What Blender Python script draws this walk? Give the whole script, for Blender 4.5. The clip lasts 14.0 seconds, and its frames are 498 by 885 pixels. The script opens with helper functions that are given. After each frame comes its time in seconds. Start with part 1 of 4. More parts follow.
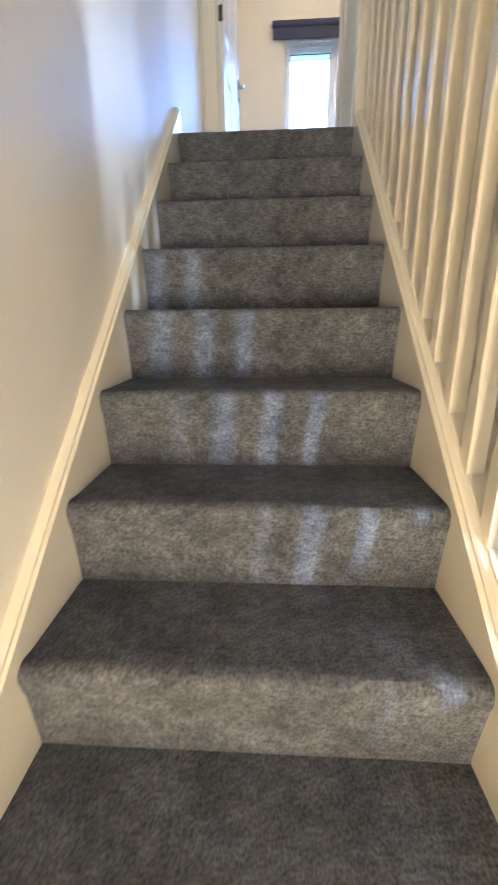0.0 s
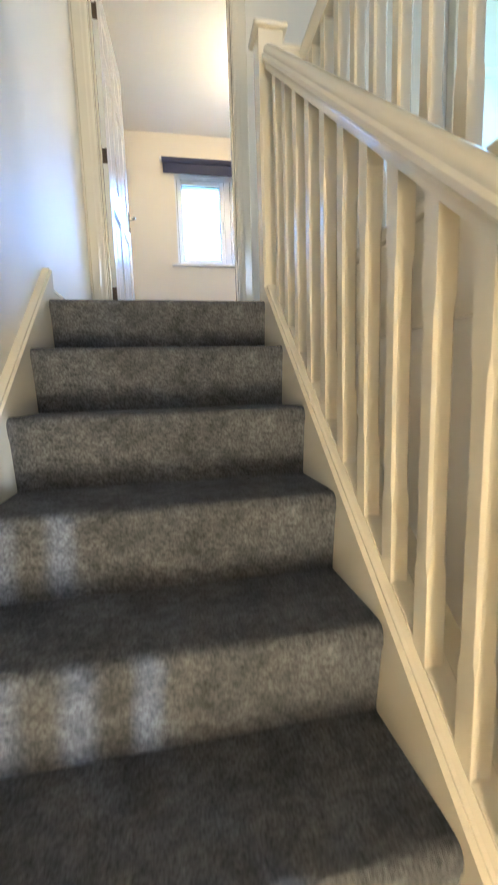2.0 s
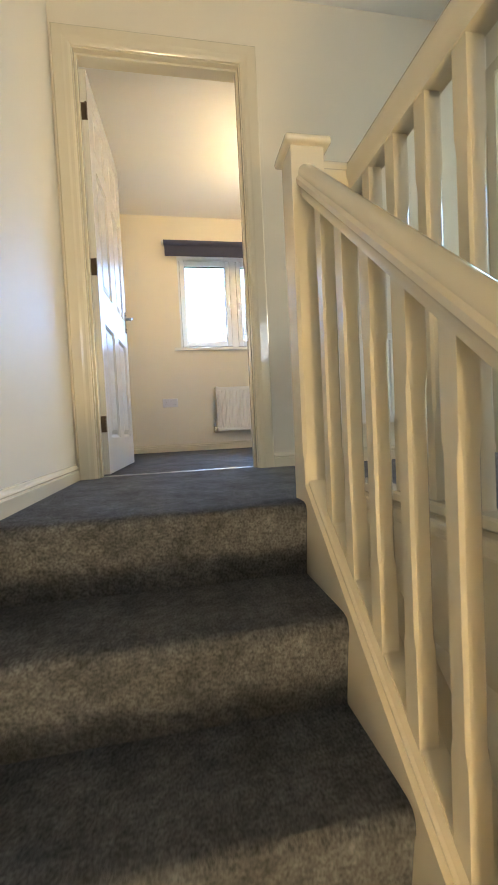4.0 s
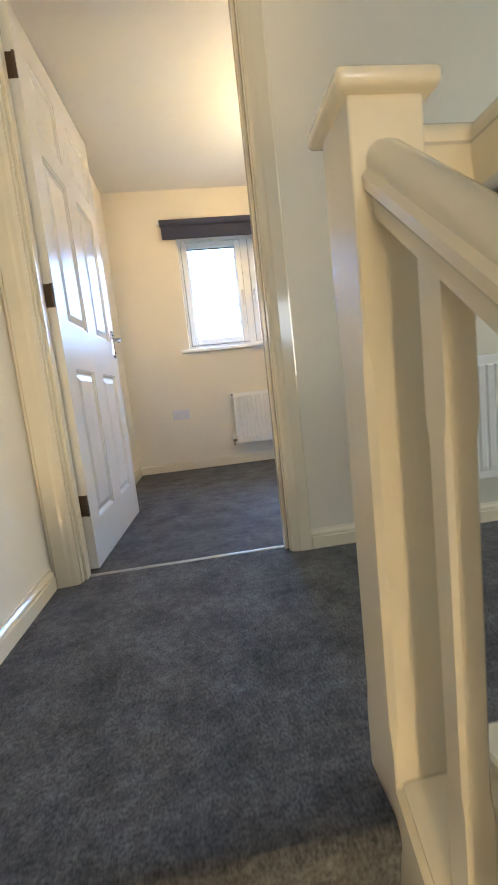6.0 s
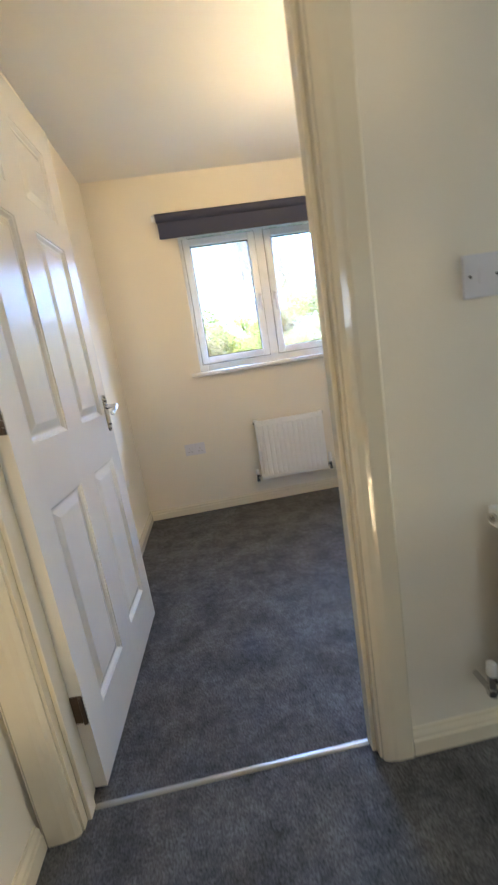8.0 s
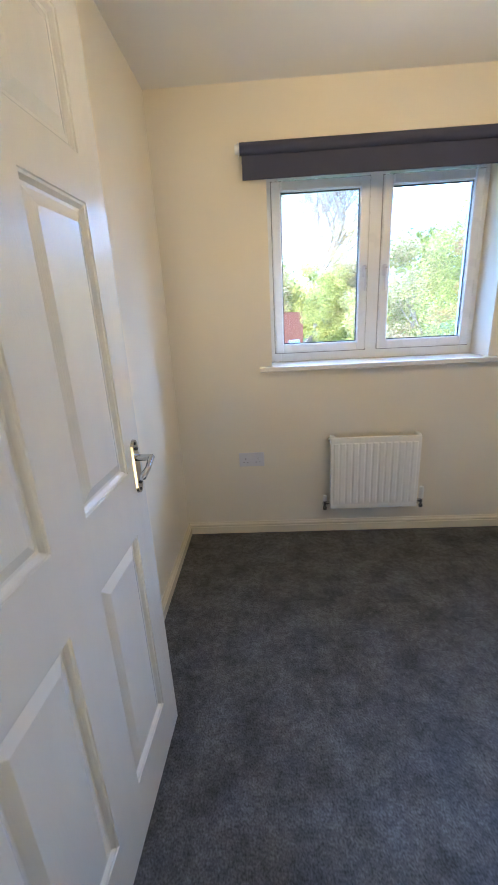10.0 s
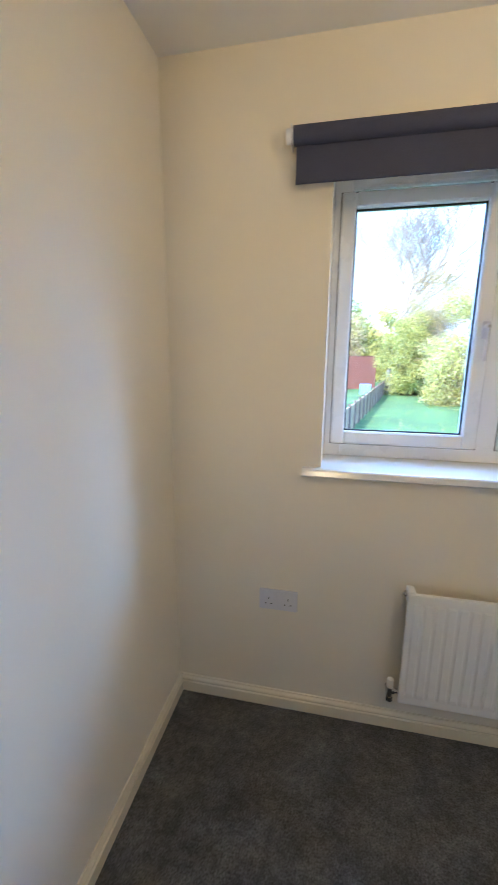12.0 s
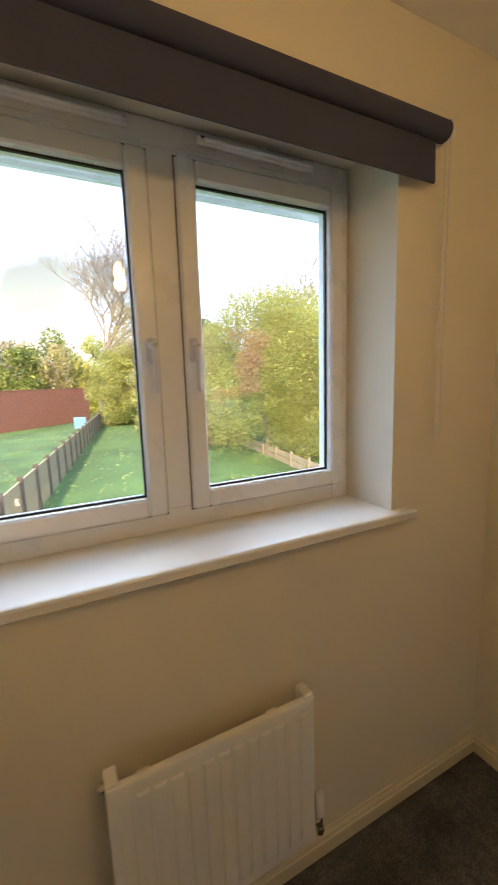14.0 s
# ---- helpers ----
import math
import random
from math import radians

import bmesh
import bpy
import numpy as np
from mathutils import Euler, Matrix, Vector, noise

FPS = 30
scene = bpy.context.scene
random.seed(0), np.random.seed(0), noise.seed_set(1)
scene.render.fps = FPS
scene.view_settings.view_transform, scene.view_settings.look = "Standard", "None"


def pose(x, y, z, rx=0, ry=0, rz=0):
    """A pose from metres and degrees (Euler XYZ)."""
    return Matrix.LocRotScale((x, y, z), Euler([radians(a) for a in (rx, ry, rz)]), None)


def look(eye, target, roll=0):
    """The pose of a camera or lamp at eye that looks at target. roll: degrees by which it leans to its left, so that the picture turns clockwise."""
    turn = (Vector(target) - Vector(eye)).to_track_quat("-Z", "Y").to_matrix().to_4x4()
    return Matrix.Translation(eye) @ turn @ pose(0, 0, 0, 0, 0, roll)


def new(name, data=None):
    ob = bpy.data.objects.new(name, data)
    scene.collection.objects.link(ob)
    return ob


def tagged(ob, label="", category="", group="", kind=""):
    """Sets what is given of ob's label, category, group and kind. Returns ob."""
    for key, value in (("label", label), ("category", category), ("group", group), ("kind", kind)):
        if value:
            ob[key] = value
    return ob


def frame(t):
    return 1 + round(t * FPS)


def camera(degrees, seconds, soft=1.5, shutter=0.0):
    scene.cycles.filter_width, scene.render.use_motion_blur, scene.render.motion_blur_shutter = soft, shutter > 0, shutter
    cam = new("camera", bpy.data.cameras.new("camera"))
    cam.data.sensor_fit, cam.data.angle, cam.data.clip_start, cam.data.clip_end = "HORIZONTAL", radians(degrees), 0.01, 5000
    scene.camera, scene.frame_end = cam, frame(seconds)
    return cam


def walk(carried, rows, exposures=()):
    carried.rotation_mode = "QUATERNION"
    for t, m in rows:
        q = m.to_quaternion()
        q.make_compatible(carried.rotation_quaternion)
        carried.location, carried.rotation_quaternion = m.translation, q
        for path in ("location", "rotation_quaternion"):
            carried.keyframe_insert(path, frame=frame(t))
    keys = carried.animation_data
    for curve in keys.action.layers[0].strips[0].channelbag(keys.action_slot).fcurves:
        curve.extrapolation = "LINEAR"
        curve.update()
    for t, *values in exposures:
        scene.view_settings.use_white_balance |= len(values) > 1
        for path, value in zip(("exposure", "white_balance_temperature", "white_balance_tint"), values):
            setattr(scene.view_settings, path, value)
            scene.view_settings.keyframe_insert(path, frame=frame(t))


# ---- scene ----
cam = camera(64.1, 14.0, soft=1.5, shutter=0.3)
PATH = [
    (0, (0.45, -2.047, -0.801), (0.338, -0.139, -1.39), -0.7),
    (0.5, (0.455, -1.918, -0.716), (0.668, -0.014, -1.291), -1.1),
    (1, (0.452, -1.761, -0.575), (0.684, 0.123, -1.204), -0.1),
    (1.5, (0.454, -1.61, -0.518), (0.79, 0.276, -1.093), -2.4),
    (2, (0.445, -1.515, -0.33), (0.796, 0.436, -0.601), -1.8),
    (2.5, (0.527, -1.368, -0.191), (0.758, 0.615, -0.322), -2.7),
    (3, (0.489, -1.242, -0.125), (0.718, 0.743, -0.193), -3.0),
    (3.5, (0.463, -1.12, 0.061), (0.79, 0.852, -0.006), -2.2),
    (5.8, (0.599, -0.472, 0.547), (0.901, 1.493, 0.322), -4.8),
    (6, (0.601, -0.434, 0.613), (0.812, 1.538, 0.366), -6.3),
    (6.5, (0.54, -0.281, 0.684), (0.724, 1.696, 0.443), -3.5),
    (7, (0.52, -0.126, 0.836), (0.937, 1.775, 0.378), -2.4),
    (7.5, (0.622, 0.046, 0.92), (0.976, 1.952, 0.425), -7.4),
    (8, (0.586, 0.173, 1.066), (0.743, 2.126, 0.663), -9.0),
    (8.5, (0.493, 0.289, 1.171), (0.532, 2.27, 0.899), -4.8),
    (8.7, (0.49, 0.34, 1.189), (0.602, 2.313, 0.882), -3.5),
    (10.8, (0.548, 1.251, 1.365), (-0.012, 3.052, 0.698), -5.8),
    (11, (0.556, 1.351, 1.373), (-0.135, 3.119, 0.743), -5.8),
    (11.5, (0.584, 1.566, 1.405), (-0.179, 3.343, 0.896), -1.0),
    (12, (0.589, 1.704, 1.42), (0.184, 3.614, 0.986), 0.3),
    (12.5, (0.583, 1.8, 1.436), (0.489, 3.755, 1.023), 0.0),
    (13, (0.611, 1.91, 1.43), (0.969, 3.835, 1.02), -0.5),
    (13.5, (0.726, 2.094, 1.418), (1.335, 3.966, 1.066), -1.6),
    (14, (0.841, 2.259, 1.422), (1.734, 4.023, 1.118), -1.9),
]
EXPOSURE = [(0, 2.42, 5400, 16), (1.5, 2.7, 5600, 12), (2, 2.65, 5700, 11), (3, 2.35, 6500, 9), (3.5, 2.4, 7100, 10), (6, 2.4, 6700, 12), (7.5, 2.3, 6300, 11), (8.5, 2.0, 6850, 13), (11, 1.85, 5950, 11), (12.5, 1.6, 6350, 14), (13.5, 1.15, 8000, 17), (14, 0.84, 11800, 18)]
walk(cam, [(t, look(eye, target, roll)) for t, eye, target, roll in PATH], EXPOSURE)

# ---- light ----
SUN_EL, SUN_ROT = 32.0, 205.0
world = bpy.data.worlds.new("sky")
scene.world = world
world.use_nodes = True
wn = world.node_tree.nodes
sky = wn.new("ShaderNodeTexSky")
sky.sky_type = "NISHITA"
sky.sun_disc = False
sky.sun_elevation, sky.sun_rotation = radians(SUN_EL), radians(SUN_ROT)
sky.air_density, sky.dust_density = 1.0, 2.0
# drifting bright cloud over the clear sky
w_co = wn.new("ShaderNodeTexCoord")
w_no = wn.new("ShaderNodeTexNoise")
w_no.inputs["Scale"].default_value, w_no.inputs["Detail"].default_value = 2.2, 6
w_ra = wn.new("ShaderNodeValToRGB")
w_ra.color_ramp.elements[0].position, w_ra.color_ramp.elements[1].position = 0.38, 0.62
w_mx = wn.new("ShaderNodeMix")
w_mx.data_type = "RGBA"
w_mx.inputs[7].default_value = (9.5, 19.5, 43.0, 1)
wl = world.node_tree.links
wl.new(w_co.outputs["Generated"], w_no.inputs["Vector"])
wl.new(w_no.outputs["Fac"], w_ra.inputs["Fac"])
wl.new(w_ra.outputs["Color"], w_mx.inputs[0])
wl.new(sky.outputs["Color"], w_mx.inputs[6])
wl.new(w_mx.outputs[2], wn["Background"].inputs["Color"])
wn["Background"].inputs["Strength"].default_value = 0.15


def lamp(name, kind, power, colour, m, **more):
    data = bpy.data.lights.new(name, kind)
    data.energy, data.color = power, colour
    ob = new(name, data)
    ob.matrix_world = m
    return ob


sun_dir = Vector((math.sin(radians(SUN_ROT)) * math.cos(radians(SUN_EL)), math.cos(radians(SUN_ROT)) * math.cos(radians(SUN_EL)), math.sin(radians(SUN_EL))))
sun = lamp("sun", "SUN", 5.0, (1.0, 0.93, 0.8), look(sun_dir * 60, (0, 0, 0)))
sun.data.angle = radians(0.5)


def area_light(name, m, w, h, power, colour):
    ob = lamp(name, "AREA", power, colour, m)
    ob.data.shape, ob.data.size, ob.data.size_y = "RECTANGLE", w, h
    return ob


# area lamps for the sky's light where the walk never looks, and a portal in the window that it does look at
portal = area_light("bedroom_sky_portal", look((1.14, 3.42, 1.53), (1.14, 2, 1.53)), 1.1, 0.9, 1, (1, 1, 1))
portal.data.cycles.is_portal = True
# two added lamps, out of view beyond the window, strengthen its sky light
area_light("bedroom_sky_fill", look((6.8, 6.6, 4.4), (1.14, 3.3, 1.5)), 2.4, 1.8, 190, (0.36, 0.60, 1.0))
area_light("bedroom_high_sky_fill", look((0.2, 8.0, 5.0), (1.1, 3.3, 1.4)), 2.4, 1.6, 150, (0.34, 0.58, 1.0))
area_light("hall_door_light", look((3.15, -4.26, -1.2), (0.6, -1.6, -1.3)), 0.14, 1.3, 62, (0.76, 0.88, 1.0))
# warm lamp added low behind the stairs to light the risers, not daylight
area_light("stair_fill_light", look((0.5, -4.26, -1.25), (0.5, 0, -0.9)), 0.5, 1.2, 21, (1.0, 0.79, 0.48))
area_light("landing_window_light", look((1.65, -3.37, 1.35), (1.65, 0, 0.9)), 0.9, 0.95, 5.5, (0.72, 0.85, 1.0))
area_light("side_room_light", look((4.05, 0.5, 1.1), (2.3, 0.6, 0.8)), 0.8, 1.0, 6.5, (1.0, 0.95, 0.86))
area_light("side_room_north_light", look((3.1, 1.37, 1.4), (2.0, 0.0, 0.9)), 1.2, 0.9, 4, (0.26, 0.53, 1.0))

# ---- materials ----


def material(name, colour, rough=0.5, metal=0.0, var=0.06, var_scale=1.5, bump=0.0, bump_scale=200.0, spec=0.5, second=None, fine=0.0, fine_scale=60.0, coat=0.0, sheen=0.0, island=0.0, stretch=None, mid=0.0):
    m = bpy.data.materials.new(name)
    m.use_nodes = True
    n, l = m.node_tree.nodes, m.node_tree.links
    b = n["Principled BSDF"]
    b.inputs["Roughness"].default_value, b.inputs["Metallic"].default_value = rough, metal
    b.inputs["Specular IOR Level"].default_value = spec
    b.inputs["Coat Weight"].default_value = coat
    b.inputs["Sheen Weight"].default_value = sheen
    co = n.new("ShaderNodeTexCoord")
    src = co.outputs["Object"]
    if stretch:
        mp = n.new("ShaderNodeMapping")
        mp.inputs["Scale"].default_value = stretch
        l.new(src, mp.inputs["Vector"])
        src = mp.outputs["Vector"]

    def noise_tex(scale, detail=4):
        t = n.new("ShaderNodeTexNoise")
        t.inputs["Scale"].default_value, t.inputs["Detail"].default_value = scale, detail
        l.new(src, t.inputs["Vector"])
        return t.outputs["Fac"]

    def ramp(fac, a, c, lo=0.3, hi=0.7):
        r = n.new("ShaderNodeValToRGB")
        r.color_ramp.elements[0].color, r.color_ramp.elements[1].color = (*a, 1), (*c, 1)
        r.color_ramp.elements[0].position, r.color_ramp.elements[1].position = lo, hi
        l.new(fac, r.inputs["Fac"])
        return r.outputs["Color"]

    def mix(a, c, fac, kind="MIX"):
        x = n.new("ShaderNodeMix")
        x.data_type, x.blend_type = "RGBA", kind
        for sock, v in ((x.inputs[0], fac), (x.inputs[6], a), (x.inputs[7], c)):
            if isinstance(v, (int, float)):
                sock.default_value = v
            elif isinstance(v, tuple):
                sock.default_value = (*v, 1)
            else:
                l.new(v, sock)
        return x.outputs[2]

    dark = tuple(c * (1 - var) for c in colour)
    light = second or tuple(min(1, c * (1 + var)) for c in colour)
    out = ramp(noise_tex(var_scale), dark, light)
    if fine:
        out = mix(out, ramp(noise_tex(fine_scale, 3), (1 - fine,) * 3, (1 + fine,) * 3), 1.0, "MULTIPLY")
    if mid:
        out = mix(out, ramp(noise_tex(42, 5), (1 - mid,) * 3, (1 + mid,) * 3, 0.35, 0.65), 1.0, "MULTIPLY")
    if island:
        gm = n.new("ShaderNodeNewGeometry")
        out = mix(out, ramp(gm.outputs["Random Per Island"], (1 - island,) * 3, (1 + island,) * 3, 0, 1), 1.0, "MULTIPLY")
    l.new(out, b.inputs["Base Color"])
    rr = n.new("ShaderNodeMapRange")
    rr.inputs[3].default_value, rr.inputs[4].default_value = max(0, rough - 0.06), min(1, rough + 0.06)
    l.new(noise_tex(var_scale * 6), rr.inputs[0])
    l.new(rr.outputs[0], b.inputs["Roughness"])
    if bump:
        bp = n.new("ShaderNodeBump")
        bp.inputs["Strength"].default_value, bp.inputs["Distance"].default_value = bump, 0.002
        l.new(noise_tex(bump_scale, 3), bp.inputs["Height"])
        l.new(bp.outputs[0], b.inputs["Normal"])
    return m


wall_paint = material("wall_paint", (0.80, 0.745, 0.635), 0.55, var=0.02, bump=0.10, bump_scale=90)
teal_paint = material("teal_paint", (0.62, 0.78, 0.73), 0.6, var=0.03, bump=0.1, bump_scale=90)
ceiling_paint = material("ceiling_paint", (0.80, 0.79, 0.76), 0.8, var=0.02, bump=0.15, bump_scale=70)
gloss_white = material("gloss_white", (0.75, 0.685, 0.54), 0.13, var=0.02, var_scale=2, coat=0.3)
door_white = material("door_white", (0.82, 0.80, 0.745), 0.22, var=0.015, var_scale=3, bump=0.22, bump_scale=60, stretch=(9, 9, 0.6))
carpet = material("carpet", (0.102, 0.105, 0.113), 1.0, var=0.32, var_scale=8, bump=0.9, bump_scale=420, spec=0.05, fine=0.46, fine_scale=170, sheen=0.05, mid=0.20)
rad_white = material("radiator_white", (0.85, 0.85, 0.83), 0.3, var=0.01)
upvc = material("upvc", (0.84, 0.86, 0.88), 0.28, var=0.01)
plastic_white = material("plastic_white", (0.68, 0.68, 0.73), 0.3, var=0.01)
dark_plastic = material("dark_plastic", (0.015, 0.015, 0.015), 0.4)
chrome = material("chrome", (0.62, 0.61, 0.59), 0.07, metal=1.0, var=0.05)
steel = material("steel", (0.50, 0.48, 0.45), 0.35, metal=1.0, var=0.1)
brass_dark = material("hinge_metal", (0.16, 0.12, 0.09), 0.4, metal=1.0, var=0.15)
alu = material("threshold_metal", (0.42, 0.42, 0.41), 0.3, metal=0.8, var=0.05)
blind_cloth = material("blind_cloth", (0.052, 0.058, 0.104), 0.85, var=0.06, var_scale=5, bump=0.4, bump_scale=700, fine=0.12, fine_scale=500)
gap_grey = material("gap_grey", (0.16, 0.16, 0.17), 0.6)
gasket = material("black_gasket", (0.012, 0.012, 0.014), 0.5)
brick_mat = material("brick", (0.20, 0.075, 0.052), 0.9, var=0.25, var_scale=3, bump=0.4, bump_scale=40, fine=0.2, fine_scale=30)
fence_dark = material("fence_post_wood", (0.075, 0.055, 0.045), 0.85, var=0.3, var_scale=2, bump=0.5, bump_scale=30, fine=0.2, fine_scale=25)
fence_mat = material("fence_wood", (0.31, 0.23, 0.14), 0.85, var=0.3, var_scale=2, bump=0.5, bump_scale=30, fine=0.2, fine_scale=25)
grass_mat = material("grass", (0.035, 0.105, 0.022), 0.9, var=0.35, var_scale=0.35, bump=0.8, bump_scale=30, second=(0.065, 0.15, 0.035), fine=0.35, fine_scale=12)
bark = material("bark", (0.20, 0.18, 0.155), 0.95, var=0.3, var_scale=3, bump=0.8, bump_scale=20)
leaf_gold = material("leaf_gold", (0.58, 0.55, 0.17), 0.6, var=0.35, var_scale=0.35, second=(0.42, 0.45, 0.14), island=0.35)
leaf_green = material("leaf_green", (0.09, 0.16, 0.035), 0.6, var=0.4, var_scale=0.5, second=(0.20, 0.25, 0.05), island=0.35)
leaf_brown = material("leaf_brown", (0.55, 0.43, 0.30), 0.7, var=0.35, var_scale=0.5, second=(0.40, 0.36, 0.17), island=0.35)
leaf_red = material("leaf_red", (0.46, 0.28, 0.18), 0.7, var=0.35, var_scale=0.5, second=(0.42, 0.27, 0.13), island=0.35)
for lf in (leaf_gold, leaf_green, leaf_brown, leaf_red):
    # light shines through thin leaves
    ln, ll = lf.node_tree.nodes, lf.node_tree.links
    tl = ln.new("ShaderNodeBsdfTranslucent")
    ms = ln.new("ShaderNodeMixShader")
    ms.inputs[0].default_value = 0.45
    pr = ln["Principled BSDF"]
    ll.new(pr.inputs["Base Color"].links[0].from_socket, tl.inputs["Color"])
    ll.new(pr.outputs[0], ms.inputs[1])
    ll.new(tl.outputs[0], ms.inputs[2])
    ll.new(ms.outputs[0], ln["Material Output"].inputs["Surface"])
cap_white = material("cap_white", (0.84, 0.83, 0.80), 0.35, var=0.01)
blue_plastic = material("blue_plastic", (0.10, 0.28, 0.55), 0.5)

glass = bpy.data.materials.new("glass")
glass.use_nodes = True
gb = glass.node_tree.nodes["Principled BSDF"]
gb.inputs["Base Color"].default_value = (0.97, 0.99, 0.98, 1)
gb.inputs["Roughness"].default_value, gb.inputs["IOR"].default_value, gb.inputs["Transmission Weight"].default_value = 0.0, 1.45, 1.0

bulb_glow = bpy.data.materials.new("bulb_glow")
bulb_glow.use_nodes = True
bb = bulb_glow.node_tree.nodes["Principled BSDF"]
bb.inputs["Base Color"].default_value = (0.9, 0.88, 0.82, 1)
bb.inputs["Emission Color"].default_value, bb.inputs["Emission Strength"].default_value = (1.0, 0.78, 0.45, 1), 14.0

# ---- building helpers ----


def box(bm, x0, y0, z0, x1, y1, z1, bevel=0.0, seg=1):
    made = bmesh.ops.create_cube(bm, size=1.0, matrix=Matrix.LocRotScale(((x0 + x1) / 2, (y0 + y1) / 2, (z0 + z1) / 2), None, (abs(x1 - x0), abs(y1 - y0), abs(z1 - z0))))
    if bevel:
        edges = list({e for v in made["verts"] for e in v.link_edges})
        bmesh.ops.bevel(bm, geom=edges, offset=bevel, segments=seg, affect="EDGES", profile=0.6)
    return bm


def tube(bm, a, b, r0, r1=None, seg=12):
    a, b = Vector(a), Vector(b)
    d = b - a
    m = Matrix.Translation((a + b) / 2) @ d.to_track_quat("Z", "Y").to_matrix().to_4x4()
    bmesh.ops.create_cone(bm, cap_ends=True, segments=seg, radius1=r0, radius2=r0 if r1 is None else r1, depth=d.length, matrix=m)
    return bm


def sweep(bm, profile, a, b, flip=False):
    """Extrudes a closed profile of (side, up) pairs from a to b; side is level and across the run, up is upright."""
    a, b = Vector(a), Vector(b)
    d = (b - a).normalized()
    side = Vector((d.y, -d.x, 0)).normalized()
    up = Vector((0, 0, 1))
    ends = [[bm.verts.new(p + side * s + up * u) for s, u in profile] for p in (a, b)]
    n = len(profile)
    for i in range(n):
        bm.faces.new((ends[0][i], ends[0][(i + 1) % n], ends[1][(i + 1) % n], ends[1][i]))
    bm.faces.new(ends[0][::-1])
    bm.faces.new(ends[1])
    bmesh.ops.recalc_face_normals(bm, faces=bm.faces[:])
    return bm


def revolve(bm, profile, centre, seg=20):
    """Turns (radius, height) pairs about the upright axis through centre."""
    rings = []
    for r, h in profile:
        rings.append([bm.verts.new((centre[0] + r * math.cos(2 * math.pi * i / seg), centre[1] + r * math.sin(2 * math.pi * i / seg), centre[2] + h)) for i in range(seg)])
    for p, q in zip(rings, rings[1:]):
        for i in range(seg):
            bm.faces.new((p[i], p[(i + 1) % seg], q[(i + 1) % seg], q[i]))
    bm.faces.new(rings[0][::-1])
    bm.faces.new(rings[-1])
    bmesh.ops.recalc_face_normals(bm, faces=bm.faces[:])
    return bm


def part(name, bm, mat, parent=None, label="", smooth=0):
    me = bpy.data.meshes.new(name)
    bm.to_mesh(me)
    bm.free()
    me.materials.append(mat)
    if smooth:
        for p in me.polygons:
            p.use_smooth = True
        me.set_sharp_from_angle(angle=radians(smooth))
    ob = new(name, me)
    if parent:
        ob.parent = parent
    if label:
        ob["label"] = label
    return ob


def thing(name, label, category, group="", kind="", m=None):
    ob = new(name)
    ob.empty_display_size = 0.1
    if m:
        ob.matrix_world = m
    return tagged(ob, label, category, group, kind)


def B():
    return bmesh.new()


def structure(name, bm, mat, label, category):
    return tagged(part(name, bm, mat), label, category, kind="structure")


# ---- structure ----
GO, RISE, N_STEP = 0.222, 0.193, 13
SL = RISE / GO
CEIL = 2.32
Z_HALL = -N_STEP * RISE
XR = 0.80                # stair carpet's open side
XE = 0.945               # face of the wall under the landing
Y_DW0, Y_DW1 = 1.0, 1.10  # wall with the bedroom door
DX0, DX1, DH = 0.10, 0.865, 1.975
RX1 = 2.18               # bedroom's far side wall
Y_WIN = 3.08
Y_OUT = 3.40
WX0, WX1, WZ0, WZ1 = 0.557, 1.72, 1.03, 2.04
LX1 = 2.25               # landing's side wall
Y_BACK, Y_HALL = -3.3, -4.2

bm = B()
box(bm, -0.15, Y_HALL - 0.1, Z_HALL - 0.2, 0.0, Y_OUT, CEIL)
structure("wall_west", bm, wall_paint, "magnolia painted plaster wall beside the stairs", "wall")

bm = B()
box(bm, 0, Y_DW0, -0.25, DX0 - 0.025, Y_DW1, CEIL)
box(bm, DX1 + 0.025, Y_DW0, -0.25, LX1, Y_DW1, CEIL)
box(bm, DX0 - 0.025, Y_DW0, DH + 0.025, DX1 + 0.025, Y_DW1, CEIL)
structure("wall_landing", bm, wall_paint, "magnolia painted wall between landing and bedroom", "wall")

bm = B()
box(bm, 0, Y_WIN, -2.7, WX0, Y_OUT, CEIL)
box(bm, WX1, Y_WIN, -2.7, RX1 + 0.1, Y_OUT, CEIL)
box(bm, WX0, Y_WIN, -2.7, WX1, Y_OUT, WZ0 - 0.02)
box(bm, WX0, Y_WIN, WZ1, WX1, Y_OUT, CEIL)
structure("wall_window", bm, wall_paint, "magnolia painted outer wall with the window recess", "wall")

bm = B()
box(bm, RX1, Y_DW1, -0.25, RX1 + 0.1, Y_WIN, CEIL)
structure("wall_bedroom_side", bm, wall_paint, "magnolia painted bedroom side wall", "wall")

bm = B()
box(bm, LX1, 0.93, -0.25, LX1 + 0.1, Y_DW1, CEIL)
box(bm, LX1, Y_BACK, -0.25, LX1 + 0.1, 0.15, CEIL)
box(bm, LX1, 0.15, 2.02, LX1 + 0.1, 0.93, CEIL)
structure("wall_landing_side", bm, wall_paint, "magnolia painted landing wall with an open doorway", "wall")

